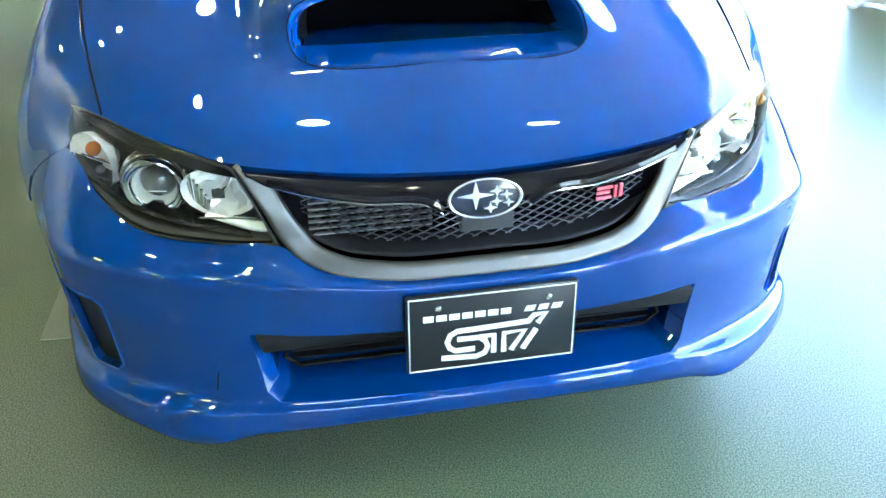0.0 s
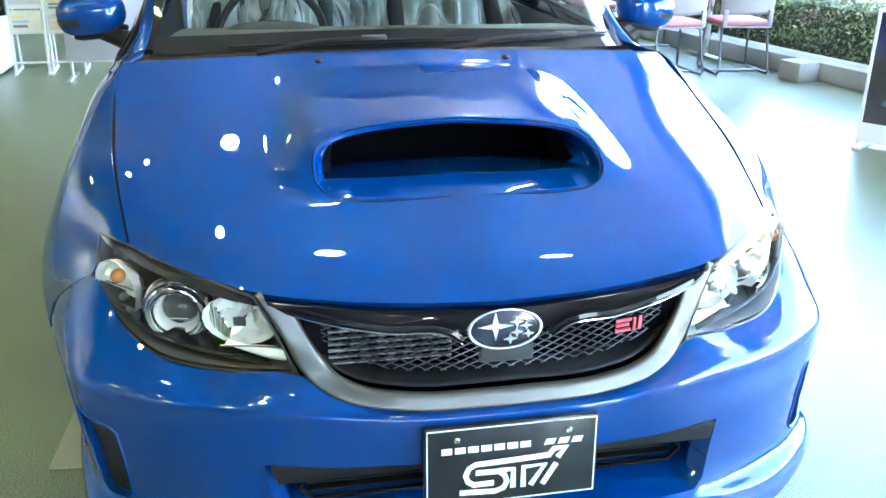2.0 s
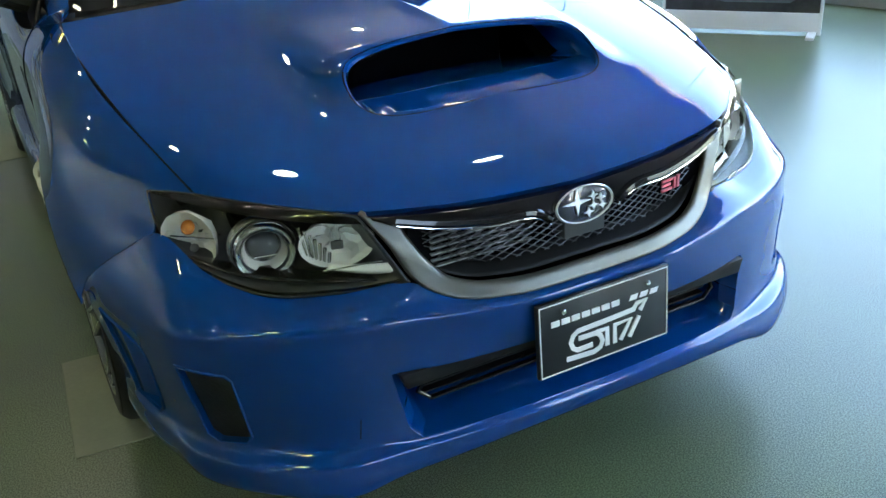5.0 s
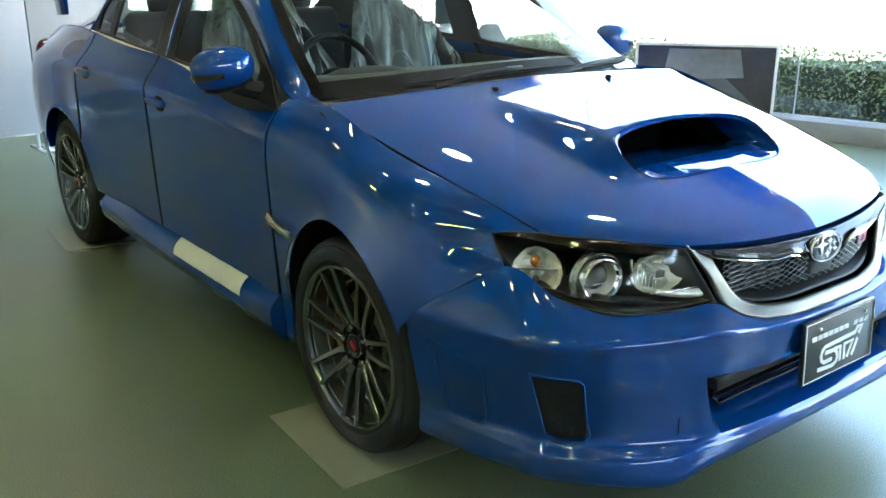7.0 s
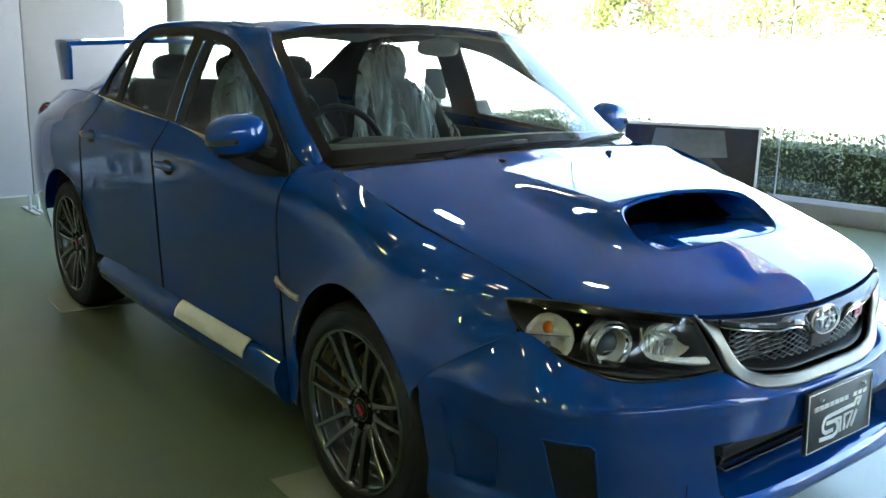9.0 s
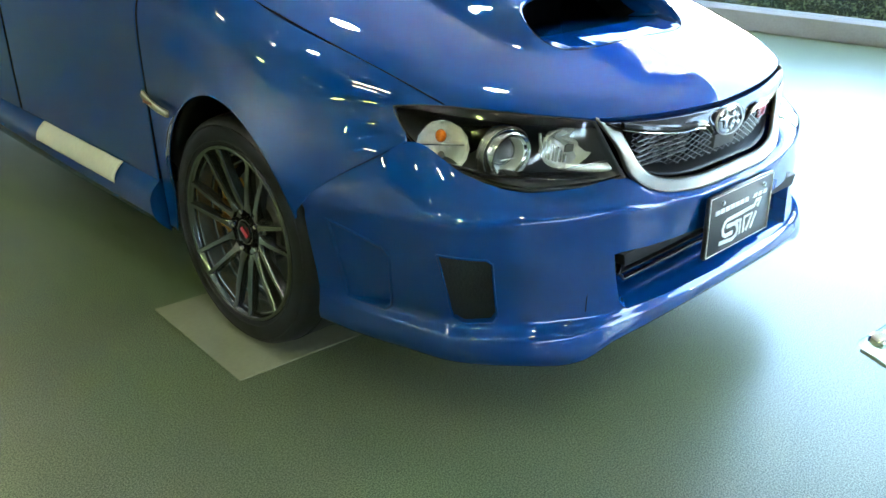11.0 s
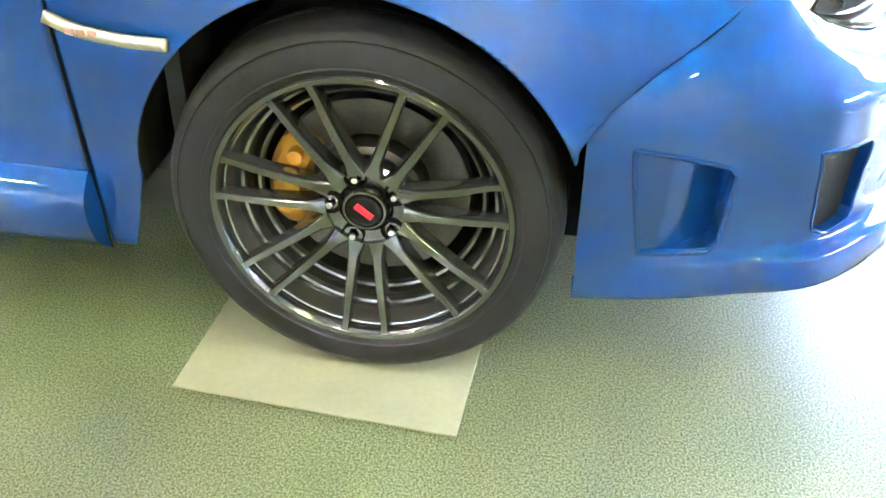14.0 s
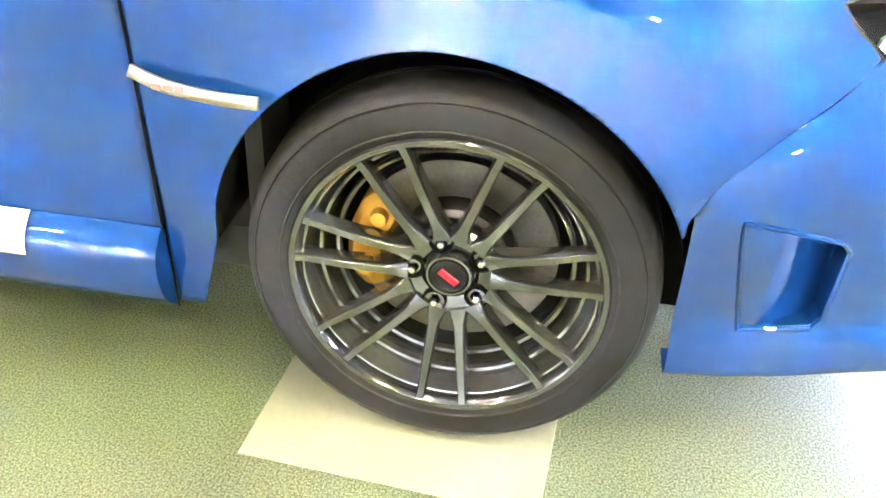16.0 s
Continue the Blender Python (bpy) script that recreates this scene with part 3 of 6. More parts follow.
for k in (7, 8, 9, 10):
    BUMP[0][k] = (flank_x(BUMP[0][k][1], BUMP[0][k][2]) - .001, BUMP[0][k][1] + .001, BUMP[0][k][2] + .0015)
crease, top_row = np.array(BUMP[1]), np.array(BUMP[0])
crease[:, :2] = np.array(BUMP[2])[:, :2]
over = crease * .58 + top_row * .42 + np.stack([.004 * np.clip((crease[:, 0] - .3) / .5, 0, 1), np.full(len(crease), -.0035), np.full(len(crease), .0045)], 1)
over[-1] = crease[-1] * .58 + top_row[-1] * .42
BUMP[1:2] = [over, crease]  # rounded above, with a fold along the shoulder
bump_rows = [hermite(r) for r in BUMP]
bump_grid = loft(bump_rows, 330, 230, [0, .075, .138, .178, .26, .43, .60, .70, .86, 1])
duct_shape = poly_sdf([(-.562, .436), (-.548, .452), (-.470, .476), (-.404, .492), (-.412, .440), (-.438, .297), (-.545, .297), (-.557, .310)])
fog_shape = poly_sdf([(.800, .470), (.732, .464), (.722, .456), (.704, .325), (.712, .311), (.755, .306), (.768, .316)])
mouth_shape = poly_sdf([(-.448, .445), (-.425, .318), (-.405, .297), (.405, .297), (.425, .318), (.448, .445)])


def bumper_cut(p):
    front = p[..., 1] < -.60
    fog = np.where(front & (p[..., 1] < -.62), fog_shape(abs(p[..., 0]), p[..., 2]), 1.0)
    duct_hole = np.where((abs(p[..., 0]) > .76) & (p[..., 1] > -.62), duct_shape(p[..., 1], p[..., 2]), 1.0)
    mouth = np.where(p[..., 1] < -.85, mouth_shape(p[..., 0], p[..., 2]), 1.0)
    return np.minimum(np.minimum(fog, mouth), duct_hole)


bm = outward(sheet(both(bump_grid), bumper_cut), (0, -.2, .5))
near_mouth = lambda c: c.y < -.85 and abs(float(mouth_shape(c.x, c.z))) < .010 and abs(c.x) < .46 and .28 < c.z < .46
near_fog = lambda c: .66 < abs(c.x) < .83 and .28 < c.z < .49 and abs(float(fog_shape(abs(c.x), c.z))) < .008 and c.y < -.6


def mouth_in(v, mid):
    v.co.x *= .945
    v.co.y += .030
    v.co.z += .012 if v.co.z < .36 else 0


def mouth_deep(v, mid):
    v.co.x *= .97
    v.co.y += .13
    v.co.z += .02 if v.co.z < .37 else -.004


def fog_in(v, mid):
    s = math.copysign(1, v.co.x)
    v.co += Vector((-.011 * s, .013, 0))


near_duct = lambda c: abs(c.x) > .76 and -.6 < c.y < -.38 and .26 < c.z < .51 and abs(float(duct_shape(c.y, c.z))) < .006


def duct_edge(v, mid):
    s = math.copysign(1, v.co.x)
    v.co.x -= .004 * s
    v.co.y += (mid.y - v.co.y) * .03
    v.co.z += (mid.z - v.co.z) * .03


def duct_in(v, mid):
    v.co.x -= .045 * math.copysign(1, v.co.x)


for s in (-1, 1):
    recess(bm, lambda c, s=s: c.x * s > 0 and near_duct(c), [duct_edge, duct_in])
recess(bm, near_mouth, [mouth_in, mouth_deep])
recess(bm, near_fog, [fog_in])
for s in (-1, 1):
    rim = [e for e in bm.edges if e.is_boundary and all(.61 < v.co.x * s < .82 and .28 < v.co.z < .49 and v.co.y < -.58 for v in e.verts)]
    for f in bmesh.ops.contextual_create(bm, geom=rim)["faces"]:
        f.material_index = 1
bumper = part("front_bumper", bm, [PAINT, FOG_BLANK], car, "blue front bumper with wide lower intake", thick=.0)
duct_floor = bump_grid.copy()
duct_floor[..., 0] -= .004 + .045 * np.clip((-.462 - bump_grid[..., 1]) / .09, 0, 1) ** 1.2
inside = lambda p: np.where((p[..., 0] > .70) & (p[..., 1] > -.63), .006 - duct_shape(p[..., 1], p[..., 2]), -1.0)
for side in (-1, 1):
    b2 = outward(sheet(duct_floor, inside), (0, -.4, .4))
    part("bumper_duct_floor", b2 if side > 0 else mirrored(b2), PAINT, bumper)
FRAMES = [("duct_frame", [(-.562, .440), (-.548, .455), (-.470, .479), (-.403, .495), (-.410, .440), (-.436, .295), (-.545, .295), (-.559, .309)], 1, .0042), ("fog_frame", [(.802, .472), (.731, .466), (.720, .456), (.701, .323), (.711, .309), (.756, .304), (.770, .316)], 0, .0030)]
flat_bump = bump_grid.reshape(-1, 3)
for nm, outline, axis, r in FRAMES:
    loop = []
    pts = outline + outline[:1]
    for (a0, z0), (a1, z1) in zip(pts, pts[1:]):
        for t in np.linspace(0, 1, 9)[:-1]:
            a, z = a0 + (a1 - a0) * t, z0 + (z1 - z0) * t
            near = flat_bump[(flat_bump[:, 1] > -.62) & (flat_bump[:, 0] > .76)] if axis == 1 else flat_bump[(flat_bump[:, 1] < -.62) & (flat_bump[:, 0] > .5)]
            d = (near[:, axis] - a) ** 2 + (near[:, 2] - z) ** 2
            k = np.argpartition(d, 8)[:8]
            m = np.stack([np.ones(8), near[k, axis] - a, near[k, 2] - z], 1)
            other = float(np.linalg.lstsq(m, near[k, 1 - axis], rcond=None)[0][0])
            loop.append((other, a, z) if axis == 1 else (a, other, z))
    loop.append(loop[0])
    for side in (-1, 1):
        part(nm, tube([(side * q[0], q[1], q[2]) for q in loop], r, 8), PAINT, bumper)
part("intake_back", box(-.42, .42, -.80, -.785, .28, .46), GAP_SHADE, bumper)
part("intake_bar", turned(prism([(-.436, 0), (-.425, -.034), (.425, -.034), (.436, 0)], .03, .003), pose(0, -.928, .446)), BLACK, bumper, "matt black bar across the intake")
part("intake_grille", tube([(-.37, -.885, .40), (-.385, -.885, .37), (-.36, -.885, .345), (.36, -.885, .345), (.385, -.885, .37), (.37, -.885, .40)], .006), GLOSS_BLACK, bumper)
for k in range(3):
    part("intake_slat", box(-.37, .37, -.875, -.845, .352 + .017 * k, .356 + .017 * k), BLACK, bumper)
part("tow_cover_seam", tube([(-.50, -.889, .47), (-.512, -.889, .36), (-.52, -.895, .315)], .0012), GAP_SHADE, bumper)
for side in (-1, 1):
    pts = [(side * (q[0] + .0012), q[1], q[2] - .0005) for q in hermite(BUMP[0][7:])(np.linspace(0, 1, 10))]
    part("panel_gap", ribbon(hermite(pts), 20, lambda q: (q[0], 0, .3), .0014, .0002), GAP_SHADE, car)

# ---- upper grille ----
def bar_between(outer, inner, n, m=10, bulge=.010):
    """A rounded moulding between two edge curves."""
    a, b = outer(np.linspace(0, 1, n)), inner(np.linspace(0, 1, n))
    g = np.empty((m, n, 3))
    for j, t in enumerate(np.linspace(0, 1, m)):
        g[j] = a * (1 - t) + b * t
        g[j, :, 1] -= bulge * (1 - (2 * t - 1) ** 8)
    return g


rim_out = hermite([(0, -.946, .546), (.20, -.936, .550), (.30, -.910, .564), (.345, -.888, .585), (.372, -.870, .612), (.405, -.850, .680), (.446, -.817, .745)])
rim_in = hermite([(0, -.930, .578), (.19, -.920, .581), (.265, -.900, .590), (.305, -.882, .606), (.332, -.867, .636), (.360, -.850, .682), (.374, -.838, .714)])
grille = part("grille_surround", outward(sheet(both(bar_between(rim_out, rim_in, 60, 14, .008).transpose(0, 1, 2))), (0, 0, .6)), SATIN, car, "satin grey metal grille surround", thick=.012)
back_out = hermite([(0, -.915, .582), (.19, -.905, .584), (.265, -.885, .593), (.31, -.865, .610), (.34, -.85, .632), (.37, -.835, .685), (.384, -.822, .722)])
back_mid = hermite([(0, -.865, .60), (.18, -.855, .60), (.25, -.84, .605), (.29, -.825, .62), (.315, -.81, .64), (.335, -.80, .68), (.345, -.79, .70)])
part("grille_lining", sheet(both(loft([back_out, back_mid], 40, 6))), BLACK, grille, thick=.003)
part("grille_back", box(-.36, .36, -.845, -.835, .58, .73), GAP_SHADE, grille)
top_edge = hermite([(0, -.878, .718), (.2, -.866, .724), (.36, -.838, .733), (.43, -.822, .738)])
top_low = hermite([(0, -.905, .676), (.12, -.902, .682), (.28, -.882, .700), (.384, -.848, .716)])
part("grille_header", outward(sheet(both(bar_between(top_edge, top_low, 40, 8, .012))), (0, 0, .6)), GLOSS_BLACK, grille, "gloss black header bar", thick=.004)
for side in (-1, 1):
    pts = [(side * .082, -.912, .662), (side * .10, -.912, .676), (side * .22, -.900, .690), (side * .33, -.874, .706), (side * .385, -.853, .717)]
    part("grille_wing", tube([tuple(q) for q in hermite(pts)(np.linspace(0, 1, 24))], [.0020 + .0012 * math.sin(math.pi * k / 23) for k in range(24)], 8), CHROME, grille, "chrome wing bar")
    part("wing_body", tube([tuple(q + np.array([0, .004, .009])) for q in hermite(pts)(np.linspace(0, 1, 24))], .010, 8, True, 1.0), GLOSS_BLACK, grille)
# diamond mesh
wire = []
for k in range(-17, 18):
    for lean in (-1, 1):
        pts = []
        for t in np.linspace(0, 1, 25):
            z = .600 + .108 * t
            x = k * .032 + lean * (t - .5) * .235
            half = np.interp(z, [.600, .612, .63, .66, .70, .72], [.20, .265, .305, .332, .352, .356])
            top = np.interp(abs(x), [0, .12, .28, .38], [.676, .682, .70, .714])
            if abs(x) < half and z < top:
                pts.append((x, -.897 + .48 * x * x, z))
        if len(pts) > 1:
            wire.append(tube(pts, .0013, 5, False))
part("grille_mesh", joined(*wire), mat("dark_mesh", (0.05, 0.05, 0.053), 0.3, .3, coat=.3), grille, "black diamond mesh")
for k in range(6):
    part("grille_slat", box(-.32, -.09, -.858, -.85, .612 + .013 * k, .615 + .013 * k), mat("slat_grey", (.25, .25, .26), .4, .5) if k == 0 else bpy.data.materials["slat_grey"], grille)
part("sensor_block", box(-.045, .055, -.905, -.86, .615, .652, .003), TRIM, grille, "grey block under the emblem")


def oval(rx, rz, n=48):
    return [(rx * math.cos(2 * math.pi * k / n), rz * math.sin(2 * math.pi * k / n)) for k in range(n)]


def star(r, w=.22, flat=.8):
    return [((r if k % 2 == 0 else r * w) * math.cos(math.pi * k / 4), (r if k % 2 == 0 else r * w) * math.sin(math.pi * k / 4) * flat) for k in range(8)]


BRIGHT = mat("bright_emblem_metal", (.88, .89, .90), .22, .5)
LEAN = pose(-.004, -.912, .687, -6)
emblem = part("emblem", turned(prism(oval(.066, .036), .012, .002), LEAN), mat("emblem_blue", (.012, .018, .045), .2, coat=1), car, "oval emblem with plain bright shapes")
ring = lathe([(.068, -.001), (.0705, -.004), (.068, -.007), (.0645, -.004)], "y", 56, True)
for v in ring.verts:
    v.co.z *= .55
part("emblem_ring", turned(ring, LEAN), BRIGHT, emblem)
part("emblem_mark", turned(prism(star(.034, .24), .003), LEAN @ pose(-.018, -.005, .006)), BRIGHT, emblem)
for x, z, r in ((.022, .012, .012), (.040, .004, .011), (.022, -.008, .011), (.044, -.012, .010), (.010, -.020, .012)):
    part("emblem_mark", turned(prism(star(r * 1.1, .34), .003), LEAN @ pose(x, -.004, z)), BRIGHT, emblem)
BADGE_RED = mat("pale_red_enamel", (.75, .10, .13), .3, coat=.5)
# red badge on the mesh, as plain slanted bars
badge = part("grille_badge", turned(prism([(-.034, -.014), (.024, -.014), (.038, .016), (-.026, .016)], .004), pose(.255, -.872, .655, 0, 0, 10)), GLOSS_BLACK, car, "small red badge of plain bars")
for x0, x1, z0, z1 in ((-.030, .004, .008, .014), (-.030, -.002, -.002, .004), (-.030, .002, -.013, -.007), (.008, .014, -.013, .012), (.019, .026, -.013, .014)):
    part("badge_bar", turned(box(x0, x1, -.004, 0, z0, z1), pose(.255, -.872, .655, 0, 0, 10)), BADGE_RED, badge)

# ---- number plate board ----
board = part("plate_board", turned(box(-.165, .165, -.006, .006, -.0825, .0825, .004), pose(0, -.978, .449, -3)), PLATE, car, "black display plate with white bars and border")
PL = pose(0, -.985, .449, -3)
for x0, x1, z0, z1 in ((-.160, .160, .0765, .0785), (-.160, .160, -.0785, -.0765), (-.1605, -.1585, -.0785, .0785), (.1585, .1605, -.0785, .0785)):
    part("plate_border", turned(box(x0, x1, -.001, .002, z0, z1), PL), WHITE_MARK, board)
for k in range(7):
    x = -0.133 + .0246 * k
    part("plate_bar", turned(box(x, x + .0195, -.0012, .002, .0285, .0405), PL), WHITE_MARK, board)
for k in range(3):
    x = 0.0600 + .0262 * k
    part("plate_bar", turned(prism([(x, .0285), (x + .019, .0285), (x + .0235, .0400), (x + .0045, .0400)], .003), PL), WHITE_MARK, board)


def band(points, width, depth):
    """A flat band of even width along a bent line in x and z, drawn out along y."""
    p = np.array(points, float)
    d = np.gradient(p, axis=0)
    d /= np.linalg.norm(d, axis=1)[:, None]
    n = np.stack([-d[:, 1], d[:, 0]], 1) * width / 2
    bm = bmesh.new()
    rows = [[bm.verts.new((q[0], y, q[1])) for q, y in ((a, 0), (b, 0), (b, depth), (a, depth))] for a, b in zip(p + n, p - n)]
    for r, t in zip(rows, rows[1:]):
        for k in range(4):
            bm.faces.new((r[k], r[(k + 1) % 4], t[(k + 1) % 4], t[k]))
    bm.faces.new(rows[0]), bm.faces.new(rows[-1][::-1])
    bmesh.ops.recalc_face_normals(bm, faces=bm.faces)
    return bm


STROKES = [[(0.0728, 0.007), (-0.0071, 0.0037), (-0.0694, 0.0022), (-0.082, -0.0051), (-0.088, -0.0195), (-0.0833, -0.0327), (-0.0722, -0.0404), (-0.0343, -0.0398)],
           [(-0.0688, -0.0155), (-0.0256, -0.0167), (-0.0143, -0.0256), (-0.0093, -0.0389), (-0.0152, -0.0523), (-0.0313, -0.0581), (-0.0988, -0.0538)],
           [(-0.0256, -0.0155), (0.0025, -0.015), (0.0024, -0.0544)],
           [(0.0221, -0.0555), (0.0219, -0.0135), (0.0632, -0.0119), (0.0363, -0.0533)],
           [(0.085, -0.012), (0.0594, -0.0535)],
           [(0.0685, 0.005), (0.0795, 0.0187), (0.1032, 0.021), (0.0874, 0.0003)]]
for line in STROKES:
    part("plate_mark", turned(band(line, .0105, .003), PL @ pose(0, -.0012, 0)), WHITE_MARK, board)
for x in (-0.1051, 0.1058):
    part("plate_screw", turned(lathe([(.0001, -.008), (.004, -.0075), (.006, -.005), (.0065, 0)], "y", 14), PL @ pose(x, 0, 0.0579)), CHROME, board)

# ---- headlamps ----
lamp_top = hermite([(.757, -.484, .760), (.722, -.545, .769), (.689, -.584, .769), (.637, -.651, .766), (.588, -.699, .761), (.54, -.746, .755), (.488, -.790, .749), (.445, -.817, .742)])
lamp_low = hermite([(.759, -.490, .748), (.762, -.525, .715), (.757, -.552, .691), (.728, -.620, .645), (.684, -.690, .619), (.625, -.753, .600), (.50, -.815, .593), (.43, -.845, .597), (.374, -.868, .604)])
N = 60
ta, lo = lamp_top(np.linspace(0, 1, N)), lamp_low(np.linspace(0, 1, N))
out_dir = np.array([.55, -.8, .1])


def lamp_sheet(push, m=30, way=(.55, -.8, .1)):
    way = np.array(way)
    g = np.empty((m, N, 3))
    taper = np.clip(np.linspace(0, 1, N) * 6, 0, 1) * np.clip((1 - np.linspace(0, 1, N)) * 8, 0, 1)
    for j, t in enumerate(np.linspace(0, 1, m)):
        g[j] = ta * (1 - t) + lo * t + (push * math.sin(math.pi * t) ** .7 * taper)[:, None] * way
    return g


ALU_LAMP = mat('lamp_satin_silver', (.42, .43, .42), .20, .9, spread=.05, grain=1, scale=120)
lamps = []
for side in (-1, 1):
    def put(bm):
        return bm if side > 0 else mirrored(bm)
    shell = sheet(lamp_sheet(.15, 24, (-.30, .95, -.02)))
    bmesh.ops.recalc_face_normals(shell, faces=shell.faces)
    lamp = part("headlamp", put(shell), mat("lamp_housing", (.02, .021, .02), .35, spread=.15, grain=1, scale=90) if side < 0 else bpy.data.materials["lamp_housing"], car, "headlamp with clear lens and dark housing", thick=.004)
    lamps.append(lamp)
    part("lens", put(outward(sheet(lamp_sheet(.014)), (0, 0, .6))), LENS, lamp, "clear lamp lens").visible_shadow = False
    border = lamp_sheet(.014) - out_dir * .0015
    for r0, r1 in ((0, 5), (27, 30)):
        part("lens_edge", put(outward(sheet(border[r0:r1]), (0, 0, .6))), GLOSS_BLACK, lamp)
    P = pose(.594, -.684, .664, 4, 0, 12)
    part("projector_flange", put(turned(lathe([(.070, .014), (.069, .000), (.065, -.006), (.0615, -.003), (.060, .008)], "y", 44), P)), ALU_LAMP, lamp, "satin silver flange")
    part("projector_ring", put(turned(lathe([(.0605, -.006), (.0600, -.015), (.0570, -.0205), (.0535, -.019), (.0515, -.0225), (.0475, -.021), (.0435, -.012)], "y", 48), P)), CHROME, lamp, "bright chrome projector ring")
    part("projector_bowl", put(turned(lathe([(.043, -.013), (.041, .004), (.035, .012)], "y", 40), P)), REFLECTOR, lamp)
    part("projector_lens", put(turned(lathe([(.0002, -.014), (.010, -.0128), (.020, -.008), (.029, .000), (.034, .010), (.034, .02)], "y", 36), P)), mat("projector_glass", (.07, .075, .08), .03, coat=1.0) if side < 0 else bpy.data.materials["projector_glass"], lamp, "dark glass projector lens")
    part("projector_shutter", put(turned(box(-.022, .022, -.0155, -.014, -.010, -.0085, .0005), P)), REFLECTOR, lamp)
    # main-beam reflector: faceted bowl with a bulb cap, beside the projector
    R = pose(.470, -.752, .676, 4, 0, 18)
    bowl = bmesh.new()
    facets = []
    for j, (r, y) in enumerate(((.066, -.020), (.060, -.004), (.048, .010), (.034, .022), (.018, .031), (.006, .034))):
        facets.append([bowl.verts.new((r * 1.12 * math.cos(2 * math.pi * (k + .5 * (j % 2)) / 18), y + .0055 * ((k * 7 + j * 3) % 3 - 1) * (j > 0), r * .78 * math.sin(2 * math.pi * (k + .5 * (j % 2)) / 18))) for k in range(18)])
    for a, b in zip(facets, facets[1:]):
        for k in range(18):
            bowl.faces.new((a[k], a[(k + 1) % 18], b[(k + 1) % 18], b[k]))
    part("beam_bowl", put(turned(bowl, R)), REFLECTOR, lamp, "bright faceted main-beam bowl", angle=4)
    part("beam_bulb", put(turned(lathe([(.0003, -.022), (.009, -.019), (.011, -.006), (.010, .03)], "y", 20), R)), CHROME, lamp)
    part("bulb_hood", put(turned(box(-.012, .012, -.026, -.021, -.009, .009, .002), R)), STEEL, lamp)
    for k in range(7):
        part("reflector_flute", put(turned(box(-.0035, .0035, -.004, .003, -.034 + .003 * k, .030 - .004 * k, .002, 1), pose(.532 - .006 * k, -.735 - .007 * k, .684 - .004 * k, 0, 10 - 4 * k, 24 - 9 * k))), CHROME, lamp)
    shelf = loft([hermite([(.500, -.782, .646), (.46, -.803, .640), (.42, -.822, .638), (.400, -.832, .638)]), hermite([(.506, -.786, .636), (.46, -.810, .629), (.42, -.830, .626), (.395, -.842, .626)]), hermite([(.504, -.770, .628), (.46, -.800, .620), (.42, -.826, .617), (.392, -.840, .618)])], 24, 8)
    part("reflector_shelf", put(outward(sheet(shelf), (.45, -.6, .55))), REFLECTOR, lamp, "bright curved reflector shelf", thick=.003)
    part("shelf_step", put(turned(box(-.060, .055, -.010, .010, -.0015, .0015, .001), pose(.462, -.800, .636, -20, 6, 24))), CHROME, lamp)
    part("inner_deck", put(sheet(loft([hermite([(.735, -.600, .655), (.66, -.690, .628), (.56, -.760, .612), (.42, -.830, .602)]), hermite([(.70, -.580, .640), (.62, -.650, .625), (.52, -.72, .615), (.40, -.80, .605)])], 30, 5))), GLOSS_BLACK, lamp, thick=.003)
    # turn signal bowl, at the outer tip
    Q = pose(.700, -.588, .683, 0, 0, 44)
    signal = bmesh.new()
    facets = []
    for j, (r, y) in enumerate(((.052, -.026), (.048, -.006), (.036, .010), (.020, .020), (.004, .024))):
        facets.append([signal.verts.new((r * 1.16 * math.cos(2 * math.pi * (k + .5 * (j % 2)) / 14), y + .005 * ((k * 5 + j) % 3 - 1) * (j > 0), r * 1.22 * math.sin(2 * math.pi * (k + .5 * (j % 2)) / 14))) for k in range(14)])
    for a, b in zip(facets, facets[1:]):
        for k in range(14):
            signal.faces.new((a[k], a[(k + 1) % 14], b[(k + 1) % 14], b[k]))
    part("signal_bowl", put(turned(signal, Q)), REFLECTOR, lamp, "bright faceted turn signal bowl", angle=4)
    part("signal_bulb", put(turned(blob(.013, .016, .015), Q @ pose(.004, -.012, .024))), AMBER, lamp, "amber bulb")
    part("parking_bulb", put(turned(blob(.008, .010, .008), Q @ pose(.002, -.006, -.022))), STEEL, lamp)
    part("signal_divider", put(turned(box(-.050, .050, -.010, .012, -.002, .002, .001), Q @ pose(.0, 0, .002))), CHROME, lamp)

# ---- wing garnish by the door, pale strip with a red mark ----
for side in (-1, 1):
    pts = [(side * .8745, .458, .618), (side * .880, .42, .606), (side * .891, .34, .598), (side * .905, .262, .602)]
    garnish = part("wing_garnish", ribbon(hermite(pts), 24, lambda q: (q[0], 0, .15), .018, .012), BELTLINE, car, "pale satin strip behind the wheel", thick=.008)
    for k in range(3):
        y = .372 + .017 * k
        part("garnish_mark", box(side * .9000, side * .9022, y, y + .012, .6025, .6105), FADED_RED, garnish)

# ---- cabin: roof, pillars, glass ----
screen_side = flowing([(.752, .40, .978), (.744, .502, 1.046), (.717, .687, 1.192), (.698, .786, 1.271), (.673, .897, 1.355), (.658, .935, 1.385)])
screen_base = flowing([(0, .175, 1.018), (.3, .197, 1.012), (.54, .252, 1.0), (.67, .312, .991), (.752, .40, .978)])
screen_top = flowing([(0, .845, 1.432), (.3, .86, 1.426), (.52, .895, 1.41), (.658, .935, 1.385)])
screen_mid = flowing([(0, .175, 1.018), (0, .51, 1.233), (0, .845, 1.432)])
